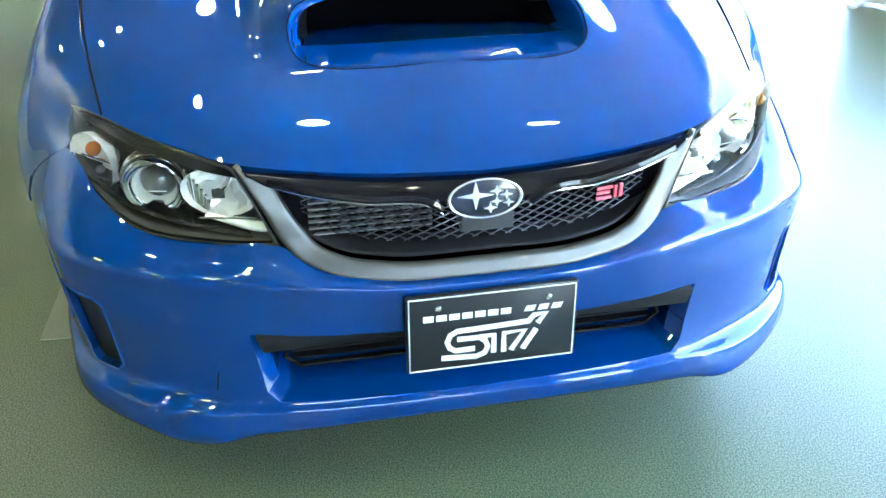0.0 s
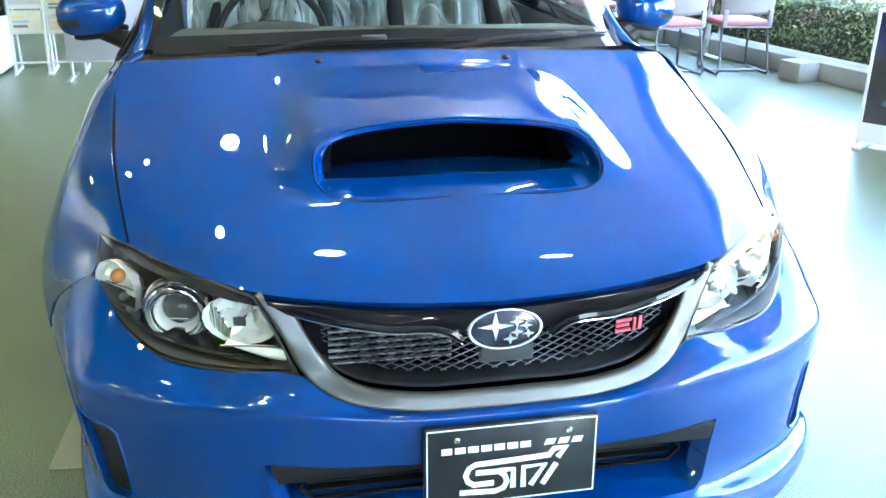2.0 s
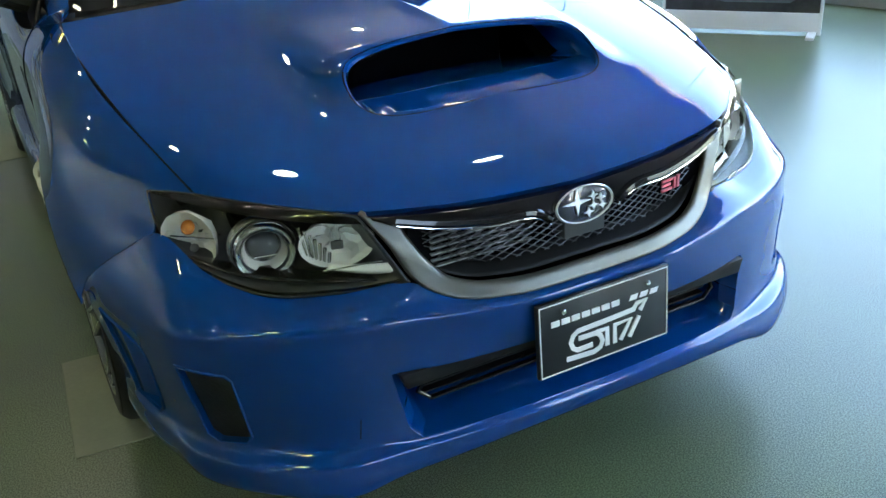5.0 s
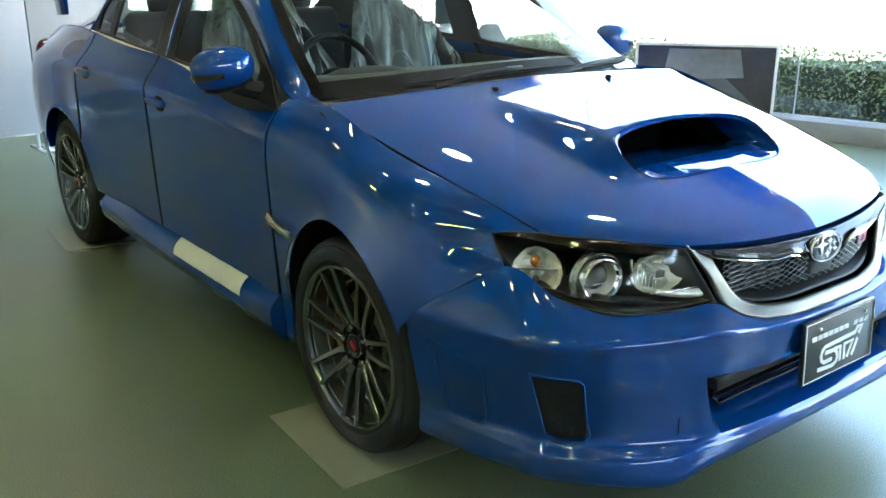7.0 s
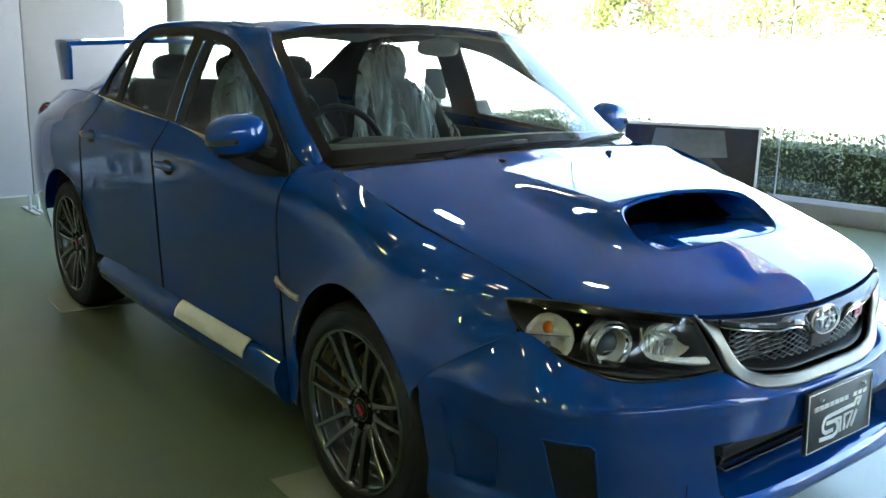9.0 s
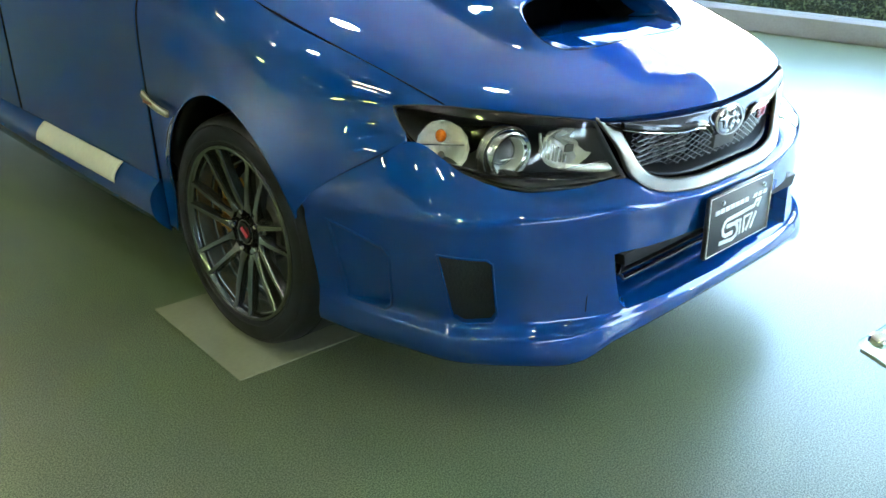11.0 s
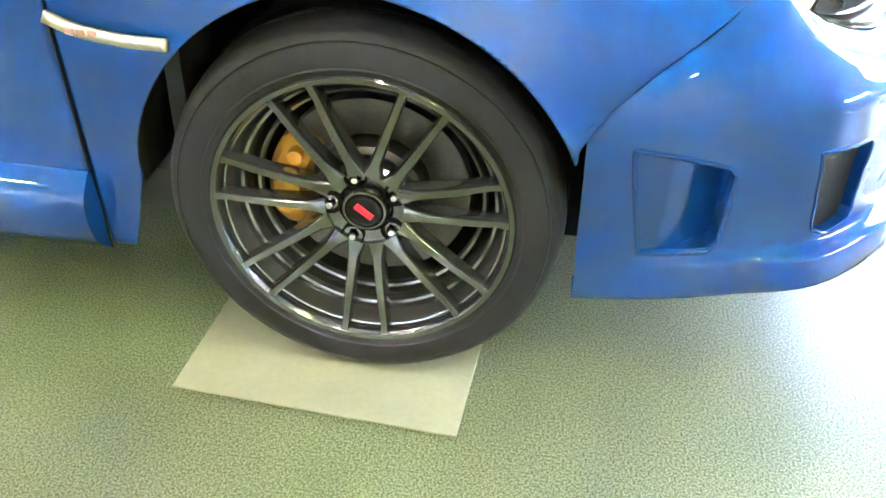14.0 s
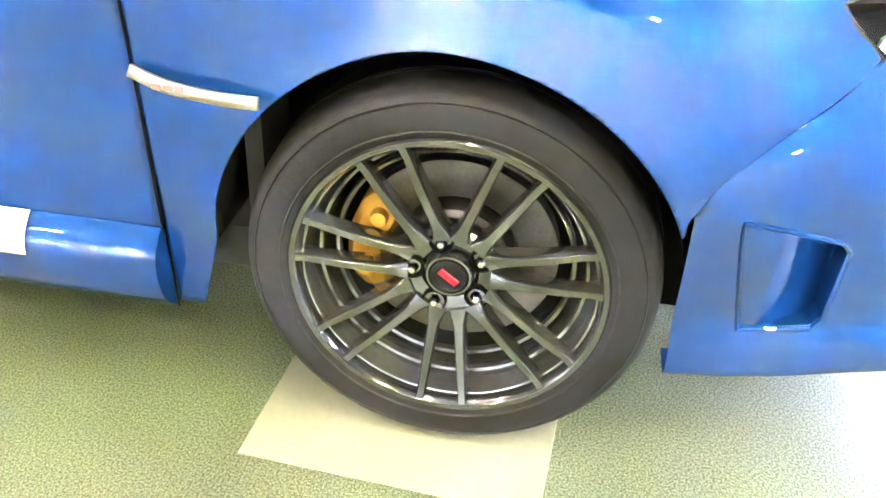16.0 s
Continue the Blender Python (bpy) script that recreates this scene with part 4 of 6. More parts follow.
glass_grid = both(coons(screen_base, screen_top, screen_mid, screen_side, 40, 40))
screen = part("windscreen", outward(sheet(glass_grid), (0, 1.2, .8)), WINDSCREEN, car, "clear windscreen with black border")
screen.visible_shadow = False


def strip_of(g, rows=None, cols=None, lift=.0015):
    s = g[rows[0]:rows[1]] if rows else g[:, cols[0]:cols[1]]
    s = s.copy()
    s[..., 1] -= lift
    s[..., 2] += lift
    return s


part("screen_border", outward(sheet(strip_of(glass_grid, rows=(0, 5))), (0, 1.2, .8)), SCREEN_BLACK, screen)
part("screen_border", outward(sheet(strip_of(glass_grid, rows=(38, 40))), (0, 1.2, .8)), SCREEN_BLACK, screen)
for c in ((0, 3), (76, 79)):
    part("screen_border", outward(sheet(strip_of(glass_grid, cols=c)), (0, 1.2, .8)), SCREEN_BLACK, screen)

roof_mid = flowing([(0, .845, 1.434), (0, 1.15, 1.464), (0, 1.5, 1.475), (0, 1.9, 1.462), (0, 2.3, 1.415)])
roof_rail = flowing([(.658, .935, 1.387), (.635, 1.10, 1.412), (.612, 1.35, 1.430), (.60, 1.6, 1.436), (.60, 1.9, 1.428), (.612, 2.22, 1.392)])
roof_rear = flowing([(0, 2.3, 1.415), (.3, 2.285, 1.41), (.612, 2.22, 1.392)])
rg = coons(screen_top, roof_rear, roof_mid, roof_rail, 40, 50)
rg[..., 2] += .006 * np.sin(np.linspace(0, math.pi, 40))[None] * np.sin(np.linspace(0, math.pi, 50))[:, None]
roof = part("roof", outward(sheet(both(rg)), (0, 1.5, .6)), PAINT, car, "blue roof", thick=.006)
part("headlining", sheet(both(rg) - np.array([0, 0, .035])), LINING, roof)

inner_side = flowing([(.752, .40, .978), (.744, .502, 1.046), (.717, .687, 1.192), (.698, .786, 1.271), (.673, .897, 1.355), (.658, .935, 1.387), (.635, 1.10, 1.412), (.612, 1.35, 1.430), (.60, 1.6, 1.436), (.60, 1.9, 1.428), (.612, 2.22, 1.392), (.632, 2.5, 1.27), (.66, 2.80, 1.135), (.685, 2.98, 1.075)])
outer_side = flowing([(.800, .33, .955), (.800, .535, 1.005), (.772, .70, 1.105), (.750, .82, 1.180), (.720, .97, 1.258), (.700, 1.06, 1.300), (.672, 1.20, 1.352), (.650, 1.40, 1.388), (.641, 1.62, 1.406), (.641, 1.88, 1.404), (.668, 2.20, 1.358), (.735, 2.36, 1.22), (.798, 2.455, 1.085), (.775, 2.80, 1.08)])
mid_side = lambda u: (inner_side(u) + outer_side(u)) / 2 + np.array([.014, -.004, .010]) * np.sin(np.pi * np.clip(u * 1.05, 0, 1))[..., None] ** .3
for side in (-1, 1):
    bm = outward(sheet(loft([inner_side, mid_side, outer_side], 130, 14)), (0, 1.4, .9))
    part("pillar_frame", bm if side > 0 else mirrored(bm), PAINT, car, "blue windscreen pillar and roof rail", thick=.012)
    inner = sheet(loft([inner_side, mid_side, outer_side], 80, 6) - np.array([.018, 0, .012]))
    part("pillar_trim", inner if side > 0 else mirrored(inner), TRIM, car, "grey inner pillar trim")


for side in (-1, 1):
    g = coons(hermite([(.786, .241, .9825), (.800, .241, .967)]), hermite([(.746, .43, .994), (.79, .46, .985), (.834, .47, .947)]), hermite([(.786, .241, .9825), (.775, .33, .986), (.746, .43, .994)]), hermite([(.800, .241, .967), (.815, .35, .957), (.834, .47, .947)]), 12, 16)
    bm = outward(sheet(g), (0, .4, .8))
    part("cowl_corner", bm if side > 0 else mirrored(bm), PAINT, car, thick=.006)

# side windows lie on a leaning surface
def lean_x(z):
    t = np.clip((np.asarray(z, float) - .95) / .46, 0, 1)
    return .838 - .142 * t - .056 * t * t


belt = along([.40, .45, 1.2, 2.0, 2.46], [.935, .944, 1.006, 1.050, 1.078])


def window_sheet(outline, inset=0.0, step=.014):
    o = np.array(outline)
    f = poly_sdf(outline)
    ys = np.arange(o[:, 0].min() - step, o[:, 0].max() + 2 * step, step)
    zs = np.arange(o[:, 1].min() - step, o[:, 1].max() + 2 * step, step)
    Y, Z = np.meshgrid(ys, zs)
    g = np.stack([lean_x(Z) - inset, Y, Z], -1)
    return outward(sheet(g, lambda p: -f(p[..., 1], p[..., 2])), (0, 1.4, 1.0))


DLO_TOP = hermite([(0, .47, .95), (0, .70, 1.10), (0, .82, 1.178), (0, .97, 1.256), (0, 1.06, 1.298), (0, 1.20, 1.350), (0, 1.40, 1.386), (0, 1.62, 1.404), (0, 1.88, 1.402), (0, 2.20, 1.356), (0, 2.36, 1.22), (0, 2.45, 1.09)])(np.linspace(0, 1, 90))[:, 1:]


def pane(y0, y1, drop, lift=.012):
    top = [(y, z - drop) for y, z in DLO_TOP if y0 <= y <= y1 and z - drop > float(belt(y)) + lift]
    ys = np.linspace(top[-1][0], top[0][0], 12)
    return top + [(y, float(belt(y)) + lift) for y in ys]


full = pane(.44, 2.46, -.004, -.01)
for side in (-1, 1):
    def put(bm):
        return bm if side > 0 else mirrored(bm)
    # black surround with the openings cut through it
    panes = [pane(.66, 1.405, .034), pane(1.60, 2.165, .034), pane(2.21, 2.39, .034)]
    fs, ff = [poly_sdf(p) for p in panes], poly_sdf(full)
    o = np.array(full)
    Y, Z = np.meshgrid(np.arange(.42, 2.5, .011), np.arange(.92, 1.43, .011))
    g = np.stack([lean_x(Z) - .004, Y, Z], -1)
    cut = lambda p: np.minimum(-ff(p[..., 1], p[..., 2]), np.minimum.reduce([f(p[..., 1], p[..., 2]) for f in fs]))
    frame_part = part("window_frame", put(outward(sheet(g, cut), (0, 1.4, 1))), BLACK, car, "black door window surround", thick=.012)
    for k, (p, m, nm) in enumerate(zip(panes, (SIDE_GLASS, SIDE_GLASS, PRIVACY), ("front side window", "rear side window", "small quarter window"))):
        w = part("side_window", put(window_sheet(p, .010)), m, car, nm)
        w.visible_shadow = False
    part("door_pillar", put(joined(sheet(np.stack([np.stack([lean_x(z) + .001 + 0 * y, y, z], -1) for z, y in [(np.linspace(float(belt(1.47)) + .01, 1.352, 14), np.full(14, yy)) for yy in (1.462, 1.474, 1.486)]], 1)))), PAINT, car, "blue edge between the doors", thick=.002)
    bl = [(side * (float(lean_x(belt(y))) + .008), y, float(belt(y)) - .004) for y in np.linspace(.80, 2.45, 12)]
    part("beltline_trim", ribbon(hermite(bl), 60, lambda q: (q[0], 0, .25), .016, .0), BELTLINE, car, "pale bright beltline strip", thick=.006)
    # door mirror
    mirror = part("door_mirror", put(turned(blob(.106, .072, .066, 2.5), pose(.945, .668, 1.062, 0, 6, 6))), PAINT, car, "blue door mirror with indicator strip")
    for v in mirror.data.vertices:
        if v.co.y > .685:
            v.co.y = .685 + (v.co.y - .685) * .25
    part("mirror_glass", put(turned(prism(oval(.088, .052), .003), pose(.945, .706, 1.062, 0, 6, 6))), CHROME, mirror)
    strip = blob(.1075, .0735, .0675, 2.5, 96, 64)
    bmesh.ops.delete(strip, geom=[f for f in strip.faces if not (-.024 < f.calc_center_median().z < -.006 and f.calc_center_median().x > .020 and f.calc_center_median().y < .012)], context="FACES")
    part("indicator_strip", put(turned(strip, pose(.945, .668, 1.062, 0, 6, 6))), mat("smoked_strip", (.016, .016, .015), .15, coat=1) if side < 0 else bpy.data.materials["smoked_strip"], mirror, "smoked indicator strip")
    part("mirror_base", put(turned(blob(.082, .052, .020, 2.6), pose(.915, .675, 1.006, 0, 8, 4))), BLACK, mirror, "black lower mirror shell")
    part("mirror_arm", put(tube([(.90, .66, 1.012), (.85, .64, .992), (.815, .62, .985)], [.030, .026, .03], 10)), BLACK, mirror)
    part("sail_panel", put(window_sheet([(.475, .955), (.66, 1.066), (.66, .972)], -.004)), BLACK, car, "black mirror mounting triangle")
    # door handles
    for y, z in ((1.36, .872), (2.235, .912)):
        x = float(along(KNOTS, [f(y) for f in row_x])(.33)) - .002
        part("door_handle", put(turned(blob(.014, .095, .016, 3), pose(x + .012, y, z, 0, 0, 0))), PAINT, doors[0 if side < 0 else 1] if y < 1.5 else rear_doors[0 if side < 0 else 1], "blue pull handle")
        part("handle_cup", put(turned(blob(.005, .050, .030, 2.4), pose(x + .002, y - .02, z - .004))), GAP_SHADE, doors[0 if side < 0 else 1] if y < 1.5 else rear_doors[0 if side < 0 else 1])

# rear screen, boot, tail
rear_top = roof_rear
rear_low = hermite([(0, 3.02, 1.085), (.35, 3.005, 1.083), (.685, 2.98, 1.075)])
rs_mid = hermite([(0, 2.3, 1.415), (0, 2.65, 1.27), (0, 3.02, 1.085)])
rs_side = hermite([(.612, 2.22, 1.392), (.632, 2.5, 1.27), (.66, 2.80, 1.135), (.685, 2.98, 1.075)])
rear_glass = part("rear_screen", outward(sheet(both(coons(rear_top, rear_low, rs_mid, rs_side, 24, 20))), (0, 2, .8)), SIDE_GLASS, car, "sloping rear screen")
rear_glass.visible_shadow = False
deck = [hermite([(0, 3.02, 1.085), (.4, 3.0, 1.08), (.74, 2.97, 1.068)]), hermite([(0, 3.28, 1.075), (.4, 3.26, 1.07), (.72, 3.2, 1.06)]), hermite([(0, 3.52, 1.07), (.4, 3.50, 1.06), (.655, 3.45, 1.045)]),
        hermite([(0, 3.57, 1.02), (.4, 3.55, 1.01), (.68, 3.48, .98)]), hermite([(0, 3.58, .85), (.4, 3.56, .85), (.76, 3.48, .85)]), hermite([(0, 3.65, .62), (.4, 3.62, .62), (.80, 3.48, .60)]), hermite([(0, 3.62, .35), (.4, 3.60, .35), (.78, 3.46, .36)])]
part("boot_and_tail", outward(sheet(both(loft(deck, 30, 50))), (0, 2.9, .6)), PAINT, car, "blue boot lid and rear bumper", thick=.006)
for side in (-1, 1):
    part("tail_lamp", turned(blob(.045, .085, .08, 3), pose(side * .742, 3.45, .90, 0, 0, side * 20)), mat("red_lens", (.10, .008, .012), .15, coat=1) if side < 0 else bpy.data.materials["red_lens"], car, "red tail lamp")
    # boot wing end plates
    end = prism([(-.115, -.105), (.06, -.115), (.135, .09), (.12, .115), (-.10, .105), (-.13, .06)], .020, .006)
    part("wing_end_plate", turned(end, pose(side * .655 + (.01), 3.43, 1.215, 0, 0, 90)), PAINT, car, "blue boot wing end plate")
g = loft([hermite([(-.65, y, z + .0), (0, y - .01, z + .025), (.65, y, z)]) for y, z in ((3.34, 1.296), (3.36, 1.318), (3.45, 1.326), (3.53, 1.330), (3.53, 1.322), (3.44, 1.300), (3.34, 1.296))], 30, 26)
part("boot_wing", outward(sheet(g), (0, 3.43, 1.312)), PAINT, car, "blue boot wing blade")
part("roof_antenna", prism([(-.06, 0), (.09, 0), (.085, .045), (.05, .04)], .02, .004), PAINT, car, "small blue roof fin", at=pose(-.01, 2.12, 1.445, 0, 0, 90))

# wipers and washer nozzles
def on_screen(x, t, off=.012):
    """A place on the windscreen: x across, t up from its base, lifted off the glass."""
    u, v = (x / .75 * .5 + .5) * (glass_grid.shape[1] - 1), t * (glass_grid.shape[0] - 1)
    i, j = int(min(max(u, 0), glass_grid.shape[1] - 2)), int(min(max(v, 0), glass_grid.shape[0] - 2))
    fu, fv = u - i, v - j
    q = (glass_grid[j, i] * (1 - fu) + glass_grid[j, i + 1] * fu) * (1 - fv) + (glass_grid[j + 1, i] * (1 - fu) + glass_grid[j + 1, i + 1] * fu) * fv
    return (q[0], q[1] - off * .55, q[2] + off * .83)


for x0, x1, t0, t1, foot in ((-.47, .19, .020, .035, (-.42, .190, 1.010)), (.17, .66, .015, .075, (.10, .175, 1.014))):
    blade = [on_screen(x0 + (x1 - x0) * t, t0 + (t1 - t0) * t, .010) for t in np.linspace(0, 1, 25)]
    wiper = part("wiper", tube(blade, [.003 + .003 * math.sin(math.pi * k / 24) ** .5 for k in range(25)], 6, True, 1.2), BLACK, car, "black windscreen wiper")
    mid = on_screen((x0 + x1) / 2 + .05, (t0 + t1) / 2, .024)
    arm = hermite([foot, tuple((np.array(foot) + np.array(mid)) / 2 + np.array([0, -.012, .012])), mid])(np.linspace(0, 1, 14))
    part("wiper_arm", tube([tuple(q) for q in arm], [.009 - .0035 * k / 13 for k in range(14)], 8, True, .6), BLACK, wiper)
    part("wiper_joint", turned(box(-.035, .035, -.007, .007, -.007, .006, .003), pose(*mid)), TRIM, wiper)
part("cowl", sheet(both(coons(hermite([(0, .135, 1.004), (.3, .145, .995), (.78, .225, .965)]), hermite([(0, .20, 1.016), (.3, .225, 1.01), (.76, .41, .965)]), hermite([(0, .135, 1.004), (0, .20, 1.016)]), hermite([(.78, .225, .965), (.76, .41, .965)]), 30, 6))), BLACK, car, "black cowl panel", thick=.01)
for x in (-.256, .256):
    part("washer_nozzle", turned(blob(.010, .014, .007), pose(x, .090, hood_z(x, .09) + .004)), BLACK, car, "black washer nozzle")

# ---- cabin inside ----
part("dashboard", turned(joined(box(-.70, .70, -.02, .42, -.12, .05, .04, 3)), pose(0, .42, .985, -6)), mat("dash_top", (.10, .105, .09), .75, spread=.12, grain=1, scale=200, bump=.2), car, "grey-green dashboard top")
part("instrument_cowl", turned(blob(.17, .10, .045, 2.6), pose(-.37, .66, .985)), TRIM, car)
wheel_rim = lathe([(.185 + .014 * math.cos(a), .014 * math.sin(a)) for a in np.linspace(0, 2 * math.pi, 10)[:-1]], "y", 44, True)
steer = part("steering_wheel", turned(wheel_rim, pose(-.37, .86, .950, -24)), BLACK, car, "black steering wheel")
part("steering_hub", turned(blob(.07, .03, .06, 2.6), pose(-.37, .875, .950, -24)), BLACK, steer)
for a in (-20, 200, 270):
    part("steering_spoke", turned(box(.05, .18, -.008, .008, -.016, .016, .004), pose(-.37, .868, .950, -24) @ pose(0, 0, 0, 0, -a, 0)), BLACK, steer)
rear_view = part("rear_view_mirror", turned(blob(.105, .018, .033, 3.2), pose(.03, .80, 1.348, 8)), TRIM, car, "grey rear-view mirror")
part("mirror_stalk", tube([(.02, .80, 1.36), (.02, .79, 1.40)], .012), TRIM, rear_view)


def seat(x, y, side):
    """Bucket seat under a loose clear film."""
    s = part("front_seat" if y < 1.6 else "rear_seat", joined(
        turned(blob(.24, .27, .085, 3), pose(x, y - .06, .56)),
        turned(blob(.24, .075, .33, 3), pose(x, y + .25, .88, -13)),
        turned(blob(.125, .055, .10, 2.8), pose(x, y + .345, 1.255, -10)),
        turned(blob(.055, .11, .27, 2.6), pose(x - .21, y + .21, .85, -13)),
        turned(blob(.055, .11, .27, 2.6), pose(x + .21, y + .21, .85, -13))), SEAT, car, "dark bucket seat with integrated headrest under film")
    # film draped like a tent from the headrest to the cushion, with folds that fan out
    n, m = 110, 70
    g = np.empty((m, n, 3))
    rnd = random.Random(int(x * 100) + 7)
    ph = [rnd.uniform(0, 6.3) for _ in range(12)]
    ridge = lambda v: 1 - 2 * abs(math.sin(v))
    for j in range(m):
        t = j / (m - 1)
        wide = np.interp(t, [0, .04, .12, .30, .50, .75, 1], [.05, .125, .18, .26, .33, .35, .36])
        z = 1.385 - .80 * t
        yb = np.interp(t, [0, .05, .15, .3, .62, .78, .84, 1], [y + .35, y + .285, y + .265, y + .215, y + .13, y + .08, y - .04, y - .32])
        for i in range(n):
            a = -1 + 2 * i / (n - 1)
            amp = .25 + .75 * min(1, t * 2)
            fold = .026 * ridge(2.7 * a + 1.3 * t + ph[0]) + .012 * ridge(5.6 * a - 2.2 * t + ph[1]) + .004 * ridge(12 * a + 5 * t + ph[2]) + .018 * ridge(4 * t + 2.4 * a + ph[3]) * t
            g[j, i] = (x + a * wide + .010 * math.sin(9 * t + ph[5]) + .012 * ridge(7 * t + ph[6]) * abs(a), yb + .05 * abs(a) ** 2.2 - .03 * min(1, t * 3) + fold * amp, z - .035 * a * a + .012 * math.sin(7 * a + ph[7]))
    part("seat_film", sheet(g), film_mat, s, "crumpled clear plastic film")
    return s


film_mat = bpy.data.materials.new("crumpled_film")
film_mat.use_nodes = True
nt = film_mat.node_tree
pr = nt.nodes["Principled BSDF"]
pr.inputs["Base Color"].default_value = (.62, .64, .66, 1)
pr.inputs["Roughness"].default_value = .13
pr.inputs["Specular IOR Level"].default_value = 1.0
nz = nt.nodes.new("ShaderNodeTexNoise")
nz.inputs["Scale"].default_value, nz.inputs["Detail"].default_value, nz.inputs["Distortion"].default_value = 5, 3, .8
# thin creases where the noise crosses its middle value
mid_off = nt.nodes.new("ShaderNodeMath")
mid_off.operation, mid_off.inputs[1].default_value = "SUBTRACT", .5
crest = nt.nodes.new("ShaderNodeMath")
crest.operation = "ABSOLUTE"
ramp = nt.nodes.new("ShaderNodeMapRange")
ramp.inputs["From Min"].default_value, ramp.inputs["From Max"].default_value = .0, .06
ramp.inputs["To Min"].default_value, ramp.inputs["To Max"].default_value = .66, .38
bp = nt.nodes.new("ShaderNodeBump")
bp.inputs["Strength"].default_value, bp.inputs["Distance"].default_value = 1.0, .09
tc = nt.nodes.new("ShaderNodeTexCoord")
stretch = nt.nodes.new("ShaderNodeMapping")
stretch.inputs["Scale"].default_value = (1.7, 1.2, .40)
stretch.inputs["Rotation"].default_value = (0, .6, 0)
nt.links.new(tc.outputs["Object"], stretch.inputs["Vector"])
nt.links.new(stretch.outputs["Vector"], nz.inputs["Vector"])
nt.links.new(nz.outputs["Fac"], mid_off.inputs[0])
nt.links.new(mid_off.outputs[0], crest.inputs[0])
nt.links.new(crest.outputs[0], ramp.inputs["Value"])
nt.links.new(ramp.outputs["Result"], pr.inputs["Alpha"])
nt.links.new(crest.outputs[0], bp.inputs["Height"])
nt.links.new(bp.outputs["Normal"], pr.inputs["Normal"])
for x in (-.36, .36):
    bucket = seat(x, 1.28, 1)
    part("seat_mark", turned(box(-.03, .03, -.002, .002, -.006, .006, .001), pose(x, 1.462, 1.10, -13)), RED, bucket, "red stitched mark")
# a loose sheet of the same film over the middle of the rear bench
g = np.empty((40, 60, 3))
for j, t in enumerate(np.linspace(0, 1, 40)):
    for i, a in enumerate(np.linspace(-1, 1, 60)):
        fold = .02 * (1 - 2 * abs(math.sin(5 * a + 2 * t + 1))) + .012 * (1 - 2 * abs(math.sin(13 * a - 3 * t)))
        g[j, i] = (.02 + a * (.20 + .10 * t), 2.30 - .16 * t + fold * (.4 + t), 1.10 - .42 * t + .02 * math.sin(4 * a))
part("bench_film", sheet(g), film_mat, car, "crumpled clear plastic film")
part("rear_bench", joined(turned(box(-.62, .62, -.25, .25, -.08, .08, .05, 3), pose(0, 2.1, .56)), turned(box(-.62, .62, -.07, .07, -.30, .30, .05, 3), pose(0, 2.42, .86, -18))), SEAT, car, "dark rear bench")
for x in (-.36, 0, .36):
    part("rear_headrest", turned(blob(.12, .05, .075, 3), pose(x, 2.52, 1.20, -12)), SEAT, car, "dark rear headrest")
part("parcel_shelf", box(-.60, .60, 2.50, 3.0, 1.03, 1.05), TRIM, car)
part("cabin_floor", box(-.76, .76, .35, 3.3, .22, .30), TRIM, car)
for side in (-1, 1):
    part("door_lining", box(side * .775, side * .795, .50, 2.45, .32, .955, .006), TRIM, car)
for side in (-1, 1):
    part("rear_lining", box(side * .70, side * .715, 2.45, 3.30, .32, 1.02, .004), TRIM, car)
part("rear_bulkhead", box(-.70, .70, 2.54, 2.56, .30, 1.03), TRIM, car)
part("firewall", box(-.74, .74, .33, .36, .25, .97), TRIM, car)
part("centre_console", box(-.10, .10, .70, 1.9, .28, .62, .02), TRIM, car)
part("belt_strap", tube([(.52, 1.52, 1.26), (.45, 1.42, 1.0), (.40, 1.36, .80)], .022, 6, True, .12), SEAT, car, "dark seat belt")

# the cabin leans in a little above the waist
for ob in car.children_recursive:
    if ob.type == "MESH":
        at = ob.matrix_basis
        back_at = at.inverted()
        for v in ob.data.vertices:
            q = at @ v.co
            if q.z > .90 and q.y > .05:
                q.x *= 1 - .042 * float(smooth((q.y - .05) / .35)) * float(smooth((q.z - .90) / .14))
                v.co = back_at @ q

